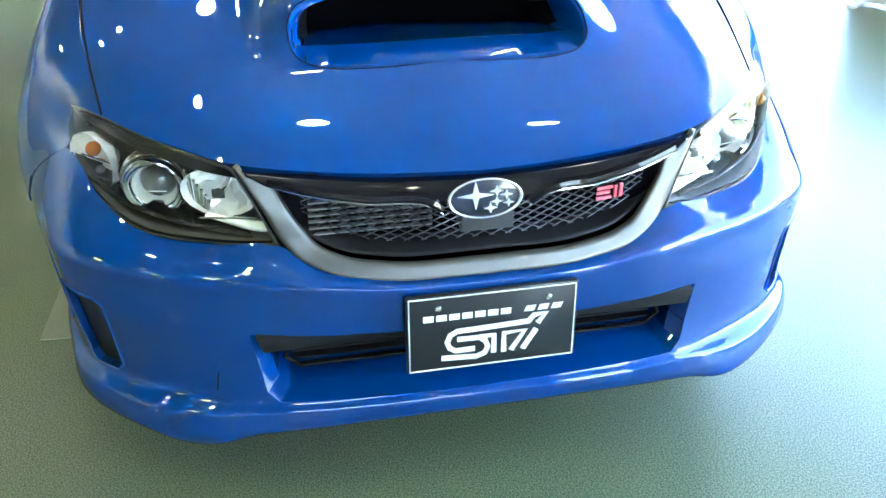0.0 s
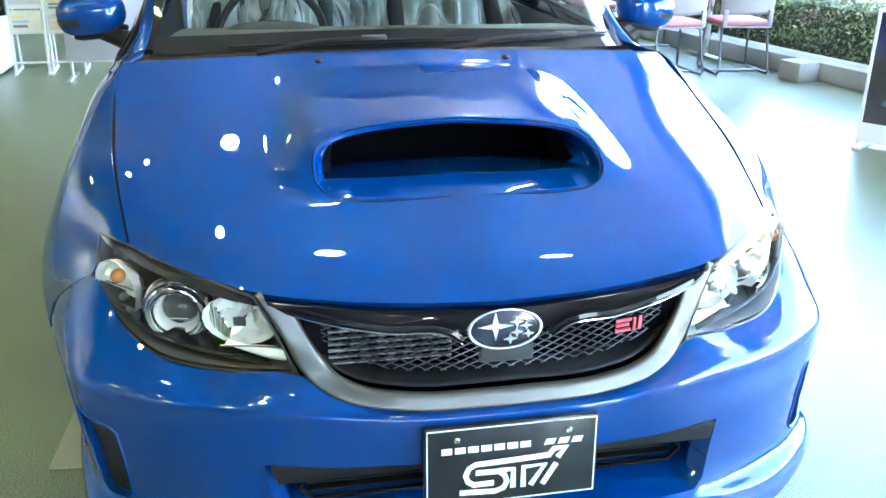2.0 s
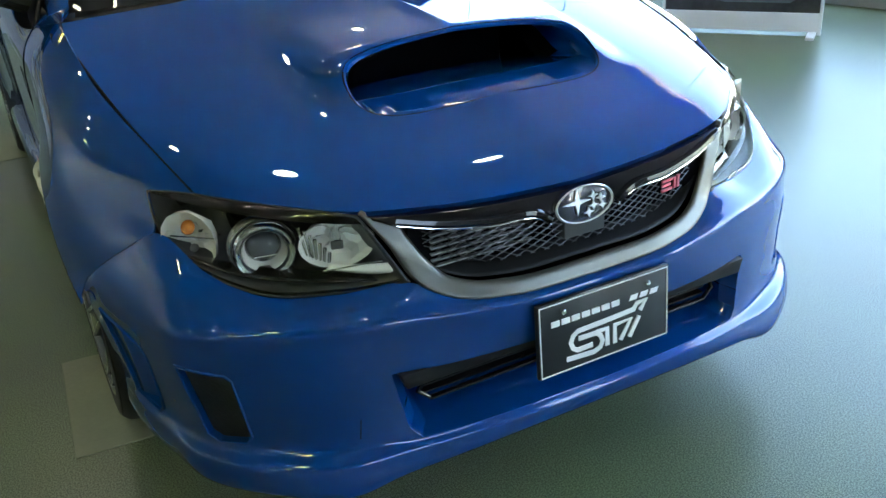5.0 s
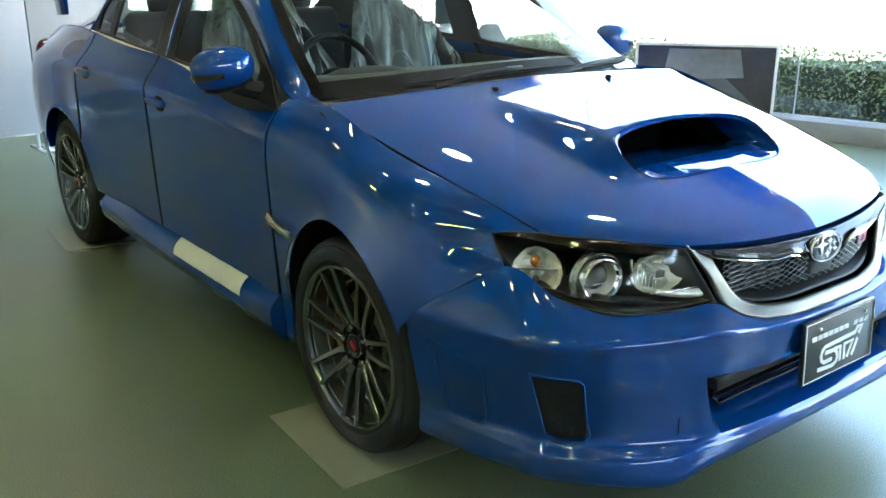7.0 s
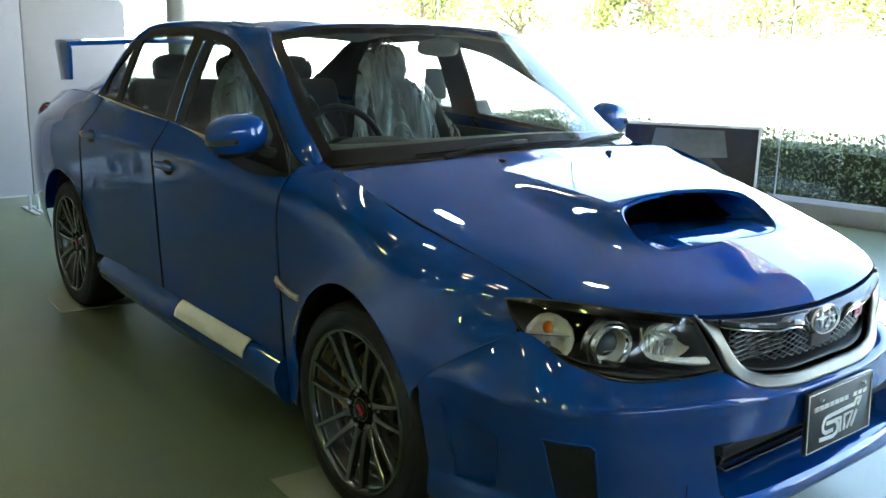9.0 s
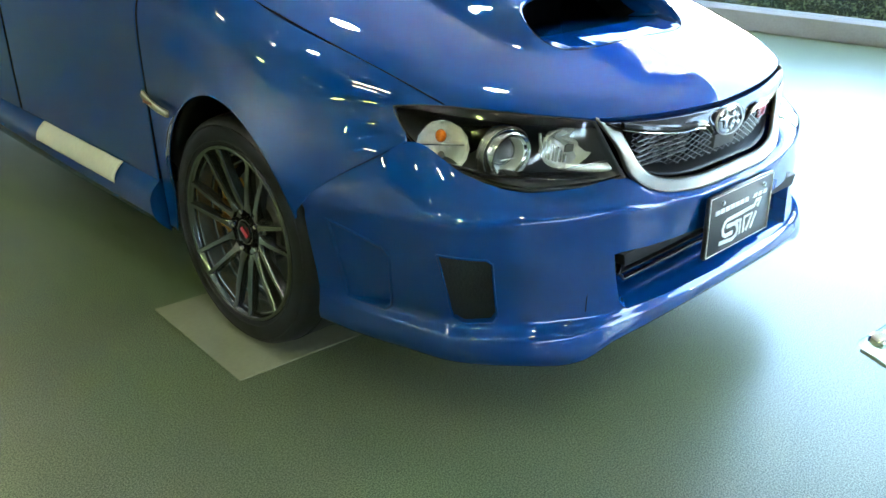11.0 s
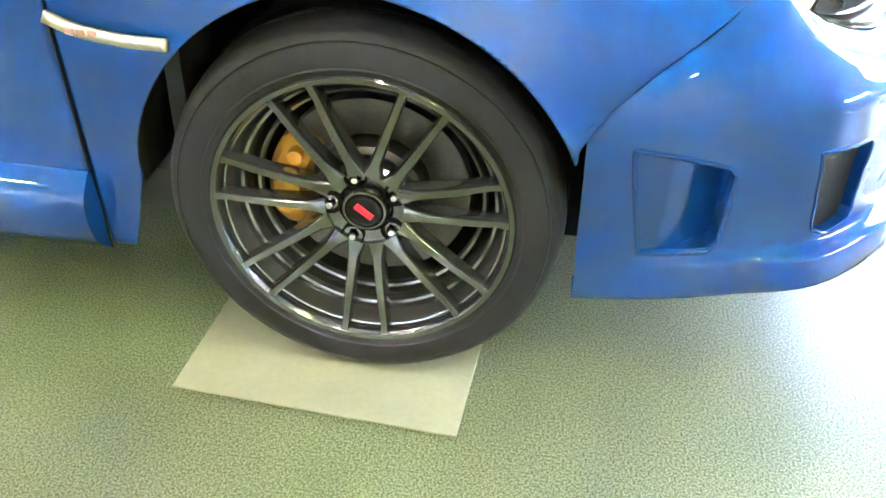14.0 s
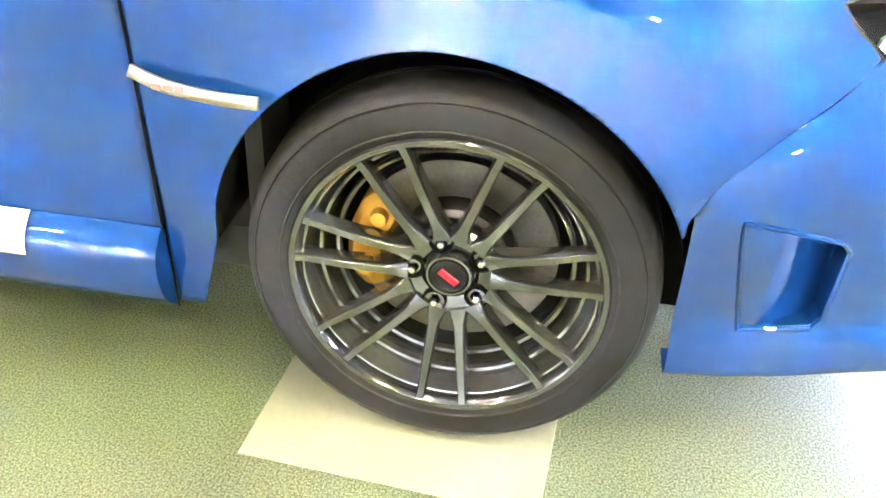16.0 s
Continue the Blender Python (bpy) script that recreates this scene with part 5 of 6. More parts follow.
# ---- wheels ----
def build_wheel():
    """A 14-spoke rim in seven pairs with tyre, disc and caliper; outer face towards -x, hub at the origin."""
    rim = lathe([(.237, -.118), (.245, -.117), (.245, -.110), (.226, -.100), (.222, -.07), (.205, -.03), (.200, .06), (.225, .10), (.232, .105)], "x", 96)
    w = part("wheel", rim, RIM_DARK, None, "gunmetal alloy wheel with seven twin spokes")
    w.name = "wheel"
    part("rim_lip", lathe([(.2460, -.112), (.2472, -.119), (.2435, -.1235), (.236, -.1225), (.231, -.116), (.2285, -.104), (.230, -.09)], "x", 110), RIM, w, "gunmetal rim edge")
    tyre = lathe([(.240, -.112), (.248, -.1185), (.264, -.1245), (.288, -.1235), (.305, -.117), (.315, -.104), (.3203, -.08), (.3220, -.04), (.3225, 0), (.3220, .04), (.3203, .08), (.308, .115), (.28, .122), (.240, .11)], "x", 110)
    t = part("tyre", tyre, TYRE, w, "black low-profile tyre")
    part("tyre_ridge", lathe([(.2965, -.1208), (.298, -.1228), (.2995, -.1198)], "x", 100), TYRE, t)
    part("tyre_ridge", lathe([(.255, -.1225), (.2575, -.1250), (.260, -.1238)], "x", 100), TYRE, t)
    for k in range(3):
        part("tread_groove", lathe([(.3228, -.055 + .055 * k - .005), (.316, -.055 + .055 * k), (.3228, -.055 + .055 * k + .005)], "x", 90), GAP_SHADE, t)
    for k in range(7):
        base = 90 + 360 / 7 * (k + .5)
        for s in (-1, 1):
            bm = bmesh.new()
            rings = []
            for q in np.linspace(0, 1, 14):
                r = .064 + (.2415 - .064) * q
                ang = math.radians(base) + s * (.0175 + .0185 * (r - .064) / .178) / r
                wd = .0105 - .0030 * q + .009 * max(0, 1 - 4.5 * q) ** 2 + .0025 * max(0, q - .9) * 10
                x = -.088 - .024 * math.sin(q * math.pi * .5) - .0075 * max(0, (q - .86) / .14)
                d = .030 - .012 * q
                c, sn = math.cos(ang), math.sin(ang)
                ty, tz = -sn, c
                ring = []
                for ox, ow in ((-.0005, -.86), (-.0035, -.62), (-.0035, .62), (-.0005, .86), (.005, 1), (d, 1.0), (d, -1.0), (.005, -1)):
                    ring.append(bm.verts.new((x + ox, r * c + ty * ow * wd, r * sn + tz * ow * wd)))
                rings.append(ring)
            for a, b in zip(rings, rings[1:]):
                for i in range(8):
                    bm.faces.new((a[i], a[(i + 1) % 8], b[(i + 1) % 8], b[i]))
            bm.faces.new(rings[0]), bm.faces.new(rings[-1][::-1])
            bmesh.ops.recalc_face_normals(bm, faces=bm.faces)
            part("spoke", bm, RIM, w, angle=40)
    part("hub", lathe([(.001, -.070), (.040, -.072), (.046, -.080), (.060, -.083), (.074, -.085), (.080, -.078), (.078, -.045), (.06, -.04)], "x", 70), RIM, w)
    part("centre_cap", lathe([(.0005, -.0945), (.023, -.0945), (.0255, -.0958), (.029, -.0955), (.031, -.091), (.033, -.075)], "x", 40), GLOSS_BLACK, w, "black centre cap")
    part("cap_ring", lathe([(.030, -.088), (.032, -.0925), (.0355, -.0925), (.0375, -.086), (.038, -.075)], "x", 44), RIM, w)
    part("cap_mark", turned(box(-.097, -.094, -.017, .017, -.0058, .0058, .001), pose(0, 0, 0, 38)), RED, w, "red bar on the cap")
    for k in range(5):
        a = math.radians(90 - 14 + 72 * k)
        y, z = .0575 * math.cos(a), .0575 * math.sin(a)
        # well coloured near-black for the shade round the nut
        part("nut_well", turned(lathe([(.0195, -.0835), (.0190, -.0875), (.0165, -.087), (.0150, -.060), (.001, -.058)], "x", 24), pose(0, y, z)), GAP_SHADE, w)
        part("wheel_nut", turned(lathe([(.0005, -.096), (.005, -.0955), (.0080, -.092), (.0095, -.084), (.0095, -.06)], "x", 6), pose(0, y, z)), CHROME, w)
    for r in (.186, .208):
        part("barrel_step", lathe([(r - .002, -.012 - (r - .165) * .9), (r, -.022 - (r - .165) * .9), (r + .005, -.024 - (r - .165) * .9), (r + .007, -.010 - (r - .165) * .9)], "x", 90), RIM_DARK, w)
    part("brake_disc", lathe([(.163, -.020), (.163, .008), (.09, .008), (.085, -.035), (.075, -.045), (.02, -.045)], "x", 80), STEEL, w, "steel brake disc")
    part("disc_face", lathe([(.162, -.021), (.105, -.0215), (.10, -.019)], "x", 80), STEEL, w)
    # added near-black disc: stands in for the shade behind the brake
    part("hub_shadow", lathe([(.20, .03), (.10, .035), (.01, .035)], "x", 40), GAP_SHADE, w)
    cal = bmesh.new()
    rings = []
    for q in np.linspace(-34, 34, 13):
        a = math.radians(q)
        e = max(0, abs(q) - 24) / 10
        r0, r1, d = .104 + .006 * e, .170 - .012 * e, .024 - .008 * e
        rings.append([cal.verts.new((x, r * math.cos(a), r * math.sin(a))) for x, r in ((-.066 + .006 * e, r0 + .010), (-.072 + .010 * e, (r0 + r1) / 2), (-.064 + .008 * e, r1 - .012), (-.045, r1), (.0, r1), (.0, r0), (-.05, r0))])
    for a, b in zip(rings, rings[1:]):
        for i in range(7):
            cal.faces.new((a[i], a[(i + 1) % 7], b[(i + 1) % 7], b[i]))
    cal.faces.new(rings[0]), cal.faces.new(rings[-1][::-1])
    bmesh.ops.recalc_face_normals(cal, faces=cal.faces)
    part("brake_caliper", turned(cal, pose(0, 0, 0, 10)), CALIPER, w, "gold brake caliper")
    for s in (-17, 6, 24):
        a = math.radians(10 + s)
        part("caliper_boss", turned(lathe([(.001, -.079), (.012, -.078), (.014, -.070), (.015, -.06)], "x", 20), pose(0, .137 * math.cos(a), .137 * math.sin(a))), CALIPER, w)
    return w


first = build_wheel()
first.matrix_basis = pose(-.765, 0, WHEEL_Z)
first.parent = car
for x, y, rz in ((-.768, 2.625, 0), (.765, 0, 180), (.768, 2.625, 180)):
    w = copy_thing(first, pose(x, y, WHEEL_Z, 0, 0, rz))
    w.parent = car

# ---- the showroom ----
def structure(name, bm, material, label="", **k):
    return tagged(part(name, bm, material, None, label, **k), kind="structure")


FLOOR = bpy.data.materials.new("speckled_floor")
FLOOR.use_nodes = True
ft = FLOOR.node_tree
fb = ft.nodes["Principled BSDF"]
co = ft.nodes.new("ShaderNodeTexCoord")
speck = ft.nodes.new("ShaderNodeTexNoise")
speck.inputs["Scale"].default_value, speck.inputs["Detail"].default_value, speck.inputs["Roughness"].default_value = 250, 4, .75
wide = ft.nodes.new("ShaderNodeTexNoise")
wide.inputs["Scale"].default_value, wide.inputs["Detail"].default_value = 1.3, 4
cr = ft.nodes.new("ShaderNodeValToRGB")
cr.color_ramp.elements[0].position, cr.color_ramp.elements[0].color = .435, (.052, .074, .030, 1)
cr.color_ramp.elements[1].position, cr.color_ramp.elements[1].color = .565, (.240, .286, .172, 1)
mul = ft.nodes.new("ShaderNodeMix")
mul.data_type, mul.blend_type = "RGBA", "MULTIPLY"
mul.inputs["Factor"].default_value = .35
rr = ft.nodes.new("ShaderNodeMapRange")
rr.inputs["To Min"].default_value, rr.inputs["To Max"].default_value = .26, .40
fbump = ft.nodes.new("ShaderNodeBump")
fbump.inputs["Strength"].default_value, fbump.inputs["Distance"].default_value = .04, .001
for n in (speck, wide):
    ft.links.new(co.outputs["Object"], n.inputs["Vector"])
ft.links.new(speck.outputs["Fac"], cr.inputs["Fac"])
ft.links.new(cr.outputs["Color"], mul.inputs["A"])
ft.links.new(wide.outputs["Color"], mul.inputs["B"])
ft.links.new(mul.outputs["Result"], fb.inputs["Base Color"])
ft.links.new(wide.outputs["Fac"], rr.inputs["Value"])
ft.links.new(rr.outputs["Result"], fb.inputs["Roughness"])
ft.links.new(speck.outputs["Fac"], fbump.inputs["Height"])
ft.links.new(fbump.outputs["Normal"], fb.inputs["Normal"])

WALL = mat("grey_wall", (.20, .20, .20), .7, spread=.04, grain=1, scale=30, bump=.1)
CEIL = mat("pale_ceiling", (.14, .14, .14), .85, spread=.04, grain=1, scale=20)
PANEL = mat("grey_partition_cloth", (.42, .41, .44), .85, spread=.04, grain=1, scale=150, bump=.2)
STONE = mat("pale_plinth_stone", (.30, .30, .285), .5, spread=.12, grain=1, scale=60, bump=.2)
ALU = mat("brushed_aluminium", (.62, .63, .64), .3, .9, spread=.05, grain=1, scale=200)
WHITE = mat("white_enamel", (.78, .78, .77), .35, spread=.03, grain=1, scale=60)
PANE = glass("shop_glass", (.93, .96, .95))


def wall_x(y):
    return 4.9 - .22 * (y - 1.15)


Y0, Y1, TOP = -7.0, 13.0, 4.2
LEAN_Z = math.degrees(math.atan2(.22, 1))
floor = structure("floor", prism([(-7, Y0), (wall_x(Y0), Y0), (wall_x(Y1), Y1), (-7, Y1)], .15), FLOOR, "speckled grey-green vinyl floor", at=pose(0, 0, 0, 90) @ Matrix.Diagonal((1, 1, 1, 1)))
floor.matrix_basis = Matrix(((1, 0, 0, 0), (0, 0, 1, 0), (0, -1, 0, 0), (0, 0, 0, 1)))
ceiling = structure("ceiling", prism([(-7.2, Y0 - .2), (wall_x(Y0) + .3, Y0 - .2), (wall_x(Y1) + .3, Y1 + .2), (-7.2, Y1 + .2)], .2), CEIL, "pale flat ceiling")
ceiling.matrix_basis = Matrix(((1, 0, 0, 0), (0, 0, 1, 0), (0, -1, 0, TOP + .2), (0, 0, 0, 1)))
structure("wall_left", box(-7.2, -7, Y0 - .2, Y1 + .2, 0, TOP), WALL, "plain grey wall")
structure("wall_panel", box(-7, -6.96, .9, 8.2, .9, 3.4, .004), mat("white_wall_panel", (.46, .46, .45), .6, spread=.03, grain=1, scale=20), "plain white panel on the wall")
structure("wall_front", box(-7, -2.2, Y0 - .2, Y0, 0, TOP), WALL, "plain grey wall")
structure("wall_front_low", box(-2.2, 1.17, Y0 - .2, Y0, 0, 2.25), WALL, "plain grey wall")
structure("wall_front_top", box(-2.2, 1.17, Y0 - .2, Y0, 2.85, TOP), WALL, "plain grey wall")
for k in range(3):
    x0 = -2.2 + 1.1233 * k
    structure("high_window", box(x0 + .03, x0 + 1.093, Y0 - .11, Y0 - .10, 2.25, 2.85), PANE, "high clear pane").visible_shadow = False
    structure("window_post", box(x0 - .0, x0 + .03, Y0 - .14, Y0 - .04, 2.25, 2.85), ALU)
structure("wall_front_pier", box(1.17, 2.67, Y0 - .2, Y0, 0, TOP), WALL, "plain grey wall")
structure("front_plinth", box(2.67, 4.2, Y0 - .2, Y0, 0, .15), WALL)
structure("front_header", box(2.67, 4.2, Y0 - .2, Y0, 4.06, TOP), WALL)
structure('wall_corner', box(4.2, wall_x(Y0) + .1, Y0 - .2, Y0, 0, TOP), WALL, 'plain grey wall')
for k in range(1):
    x0 = 2.7 + 1.5 * k
    structure("front_window", box(x0 + .03, x0 + 1.47, Y0 - .11, Y0 - .10, .15, 4.06), PANE, "tall clear pane").visible_shadow = False
    structure("window_post", box(x0 - .03, x0 + .03, Y0 - .14, Y0 - .04, .15, 4.06), ALU)
structure("window_rail", box(2.73, 4.17, Y0 - .135, Y0 - .045, 2.2, 2.25), ALU)
structure("wall_back", box(-7, wall_x(Y1) + .1, Y1, Y1 + .2, 0, TOP), WALL, "plain grey wall")
LINE = pose(wall_x(1.15), 1.15, 0, 0, 0, LEAN_Z)  # along the glass front: local y runs along it, local x outwards
structure("plinth", box(-.02, .28, -8.6, 12.3, 0, .15, .008), STONE, "low pale stone plinth under the glass", at=LINE)
structure("window_header", box(0, .25, -8.6, 12.3, 4.06, TOP), WHITE, "white beam over the glass front", at=LINE)
for k in range(11):
    y = -8.5 + 1.9 * k
    w = structure("window_1" if k == 0 else "window", box(.12, .13, y + .006, y + 1.894, .15, 4.06), PANE, "tall clear pane of the glass front", at=LINE)
    w.visible_shadow = False
    structure("window_joint", box(.118, .132, y - .005, y + .005, .15, 4.06), ALU, at=LINE)
structure("plinth_block", box(-.24, -.02, 3.35, 3.58, 0, .155, .006), STONE, "short pale stone block by the plinth", at=LINE)

# lamp fittings in the ceiling
LOUVRE = mat("white_louvre", (.8, .8, .8), .4)
for k, (x, y) in enumerate(DOWNLIGHTS + SPOTS):
    r = .13 if k < len(DOWNLIGHTS) else .066
    f = thing("downlight", "round recessed ceiling downlight with white rim", "ceiling light", pose(x, y, TOP), "ceiling downlights")
    part("rim", lathe([(r, -.001), (r + .012, -.008), (r + .018, -.001)], "z", 28), WHITE, f)
for x, y in TUBES:
    f = thing("tube_light", "recessed ceiling light with white louvre blades", "ceiling light", pose(x, y, TOP), "ceiling tube lights")
    for s in (-1, 1):
        part("frame", box(s * .165 - .012, s * .165 + .012, -.30, .30, -.03, -.001), WHITE, f)
    for k in range(5):
        part("louvre", box(-.15, .15, -.24 + .12 * k - .003, -.24 + .12 * k + .003, -.045, -.018), LOUVRE, f)

# ---- mats under the wheels, paper on the sill ----
MAT = mat("beige_mat", (.265, .275, .20), .8, spread=.08, grain=1, scale=90, bump=.3)
for x, y in ((-.767, .055), (-.747, 2.74), (.767, .055), (.747, 2.74)):
    b = box(-.235, .235, -.252, .252, 0, .004, .0015, 1)
    tagged(part("floor_mat", b, MAT, None, at=pose(x, y, 0, 0, 0, -3.5)), "square beige protective mat under a tyre", "mat", "mats under the tyres")
g = loft(skirt_rows, 80, 40, [0, .08, .3, .5, .8, 1])[1:17]
keep = (g[0, :, 1] > .675) & (g[0, :, 1] < 1.295)
g = g[:, keep]
cx = np.array([.006, 0, .003])
rip = .0016 * np.sin(np.linspace(0, 19, g.shape[1]))[None] + .001 * np.sin(np.linspace(0, 5, g.shape[0]))[:, None]
g = g + cx + rip[..., None] * np.array([1, 0, .6])
sill_paper = tagged(part("sill_paper", mirrored(outward(sheet(g), (0, 1, .2))), PAPER, None, thick=.001), "cream protective paper laid over the blue sill", "paper")

# ---- information stand: acrylic plate with a printed sheet ----
ACRYL = glass("clear_acrylic", (.90, .97, .94))
info = thing("information_stand", "clear acrylic information plate on a slim metal stand", "sign stand", pose(-.945, -1.838, .772, 12, 0, -5.5))
part("plate", box(-.20, .20, -.15, .15, 0, .008, .002), ACRYL, info, "clear acrylic plate").visible_shadow = False
part("printed_sheet", box(-.165, .165, -.125, .118, -.0025, -.001), mat("printed_paper", (.84, .86, .83), .6, spread=.03, grain=1, scale=30), info, "pale printed sheet")
part("backing_plate", box(-.195, .195, -.145, .145, -.008, -.004), mat("frosted_backing", (.36, .43, .42), .5), info)
for x in (-.185, .185):
    for y in (-.135, .135):
        part("stud", turned(lathe([(.0005, .018), (.009, .018), (.011, .015), (.011, .008)], "z", 20), pose(x, y, 0)), CHROME, info, "chrome stud")
INK = mat("dark_print", (.16, .18, .175), .6)
for x0, x1, y, h in ((-.026, -.006, .084, .010), (-.002, .020, .084, .010), (-.040, .050, .070, .0015), (-.024, .030, .057, .006)):
    part("print_bar", box(x0, x1, y, y + h, -.001, -.0002), INK, info)
for k in range(9):
    part("print_line", box(-.14, -.02, .030 - .014 * k, .032 - .014 * k, -.001, -.0003), INK, info)
    part("print_line", box(.01, .14, .030 - .014 * k, .032 - .014 * k, -.001, -.0003), INK, info)
post = info.matrix_basis.inverted()
part("post", turned(tube([(-.945, -1.86, .76), (-.945, -1.90, .02)], .014, 14), post), ALU, info)
part("foot", turned(lathe([(.001, .022), (.10, .020), (.125, .012), (.13, 0)], "z", 36), post @ pose(-.945, -1.90, 0)), ALU, info)

# ---- partition panels behind the car ----
def partition(x0, x1, y, at_end):
    p = thing("partition_panel", "pale grey cloth partition panel on metal feet", "partition", pose((x0 + x1) / 2, y, 0), "row of partition panels")
    w = (x1 - x0) / 2
    out = [(-w + .004, .13), (w - .004, .13), (w - .004, 1.58)] + ([(w - .004 - .05 * (1 - math.cos(a)), 1.58 + .05 * math.sin(a)) for a in np.linspace(.3, math.pi / 2, 6)] if at_end else [(w - .004, 1.63)]) + [(-w + .004, 1.63)]
    part("panel", turned(prism(out, .036, .004), pose(0, -.018, 0)), PANEL, p)
    for s in (-1, 1):
        part("leg", tube([(s * (w - .03), 0, .012), (s * (w - .03), 0, .14)], .014, 10), ALU, p)
        part("foot", box(s * (w - .03) - .02, s * (w - .03) + .02, -.20, .20, 0, .014, .004), ALU, p)
    for z in (.13, 1.63):
        part("edge_trim", box(-w + .004, w - .054, -.021, .021, z - .006, z + .006, .003), ALU, p)


XS = [-1.90, -1.15, -.37, .41]
for k in range(3):
    partition(XS[k], XS[k + 1], 5.35, k == 2)

# ---- brochure racks and cabinet ----
rnd = random.Random(4)
SHEETS = [mat("leaflet_" + n, c, .35, spread=.12, grain=1, scale=25) for n, c in (("cream", (.76, .73, .60)), ("white", (.80, .80, .78)), ("yellow", (.78, .66, .32)), ("blue", (.42, .54, .72)), ("grey", (.58, .58, .57)), ("green", (.62, .68, .52)), ("orange", (.78, .55, .30)), ("dark", (.22, .22, .23)))]
WIRE = mat("white_wire", (.75, .75, .73), .35, .2)


def rack(x, y, w, rows, tint):
    r = thing("brochure_rack", "tall white wire rack filled with brochures", "brochure rack", pose(x, y, 0, 0, 0, 4), "brochure racks")
    for s in (-1, 1):
        part("upright", tube([(s * w / 2, -.10, .02), (s * w / 2, .10, 1.75)], .012, 8), WIRE, r)
        part("base_bar", tube([(s * w / 2, -.16, .012), (s * w / 2, .22, .012)], .012, 8), WIRE, r)
        part("back_leg", tube([(s * w / 2, .20, .012), (s * w / 2, .07, 1.4)], .009, 8), WIRE, r)
    part("cross_bar", tube([(-w / 2, -.10, .10), (w / 2, -.10, .10)], .009, 8), WIRE, r)
    for k in range(rows):
        z = .34 + k * (1.36 / rows)
        yb = -.105 + .2 * (z / 1.75)
        part("tray", joined(box(-w / 2, w / 2, yb - .05, yb, z - .012, z - .006), box(-w / 2, w / 2, yb - .054, yb - .05, z - .012, z + .02)), WIRE, r)
        part("leaflet", turned(box(-w / 2 + .012, w / 2 - .012, -.006, .006, 0, 1.20 / rows), pose(0, yb - .03, z, -6)), SHEETS[(tint + k * 3 + rnd.randrange(3)) % 8], r)
        for q in range(3):
            part("print_bar", turned(box(-w / 2 + .03, rnd.uniform(-.02, w / 2 - .04), -.0085, -.0062, .25 / rows + q * .25 / rows, .40 / rows + q * .25 / rows), pose(0, yb - .03, z, -6)), SHEETS[rnd.choice((2, 3, 4, 6, 7, 7))], r)


rack(-2.21, 5.62, .25, 7, 0)
rack(-1.93, 5.62, .25, 9, 2)
cab = thing("magazine_cabinet", "white cabinet with an open magazine shelf above", "cabinet", pose(-2.79, 5.7, 0))
part("body", box(-.36, .36, -.22, .22, .02, .43, .008), WHITE, cab)
part("door", box(-.345, .345, -.235, -.222, .05, .40, .005), WHITE, cab)
part("plinth", box(-.34, .34, -.20, .20, 0, .02), BLACK, cab)
part("back_board", box(-.36, .36, .16, .18, .43, 1.75), BLACK, cab)
for k in range(5):
    z = .47 + .27 * k
    part("shelf", turned(box(-.35, .35, -.12, .14, -.006, .006), pose(0, 0, z, 12)), BLACK, cab)
    for q in range(3):
        part("magazine", turned(box(-.105, .105, -.005, .005, 0, .235), pose(-.23 + .23 * q, -.05, z + .01, -18)), SHEETS[(k * 2 + q * 3 + 6) % 8], cab)
        part("print_bar", turned(box(-.09, .06, -.0075, -.005, .15, .20), pose(-.23 + .23 * q, -.05, z + .01, -18)), SHEETS[(k + q) % 8], cab)

# ---- chairs and table by the glass ----
SHELL = mat("pinkish_grey_shell", (.33, .285, .29), .5, spread=.05, grain=1, scale=60)
ROSE = mat("rose_upholstery", (.36, .15, .16), .8, spread=.1, grain=1, scale=120, bump=.2)
FRAME = mat("dark_steel_tube", (.16, .17, .18), .3, .8)


def chair(x, y, turn):
    """A stacking chair: back towards -y at turn 0."""
    c = thing("meeting_chair", "stacking chair with pale shell back and rose seat pad", "chair", pose(x, y, 0, 0, 0, turn), "chairs round the table")
    n, m = 22, 12
    g = np.empty((m, n, 3))
    for j, t in enumerate(np.linspace(0, 1, m)):
        for i, a in enumerate(np.linspace(-1, 1, n)):
            w = .235 * math.sqrt(1 - .62 * (max(0, t - .30) / .70) ** 2)
            g[j, i] = (a * w, -.22 - .06 * t + .05 * a * a, .50 + .33 * t - .10 * max(0, abs(a) - .55) ** 2 * 4 * t)
    part("backrest", sheet(g), SHELL, c, "pale curved shell back", thick=.014)
    pad_back = g.copy()
    pad_back[..., 0] *= .93
    pad_back[..., 1] += .012
    part("back_pad", sheet(pad_back[1:-1]), ROSE, c, "rose back pad", thick=.012)
    for s in (-1, 1):
        part("back_post", box(s * .20 - .022, s * .20 + .022, -.22, -.20, .40, .54, .006), SHELL, c)
    pad = box(-.225, .225, -.22, .22, .405, .45, .018, 3)
    part("seat", pad, ROSE, c, "rose seat pad")
    part("seat_pan", box(-.215, .215, -.21, .20, .39, .406, .006), SHELL, c)
    for s in (-1, 1):
        part("leg", tube([(s * .20, -.17, .40), (s * .225, -.24, .035), (s * .225, -.22, .012), (s * .225, .16, .012), (s * .225, .19, .035), (s * .20, .15, .40)], .011, 8), FRAME, c)
    part("cross_bar", tube([(-.225, -.05, .012), (.225, -.05, .012)], .010, 8), FRAME, c)
    return c


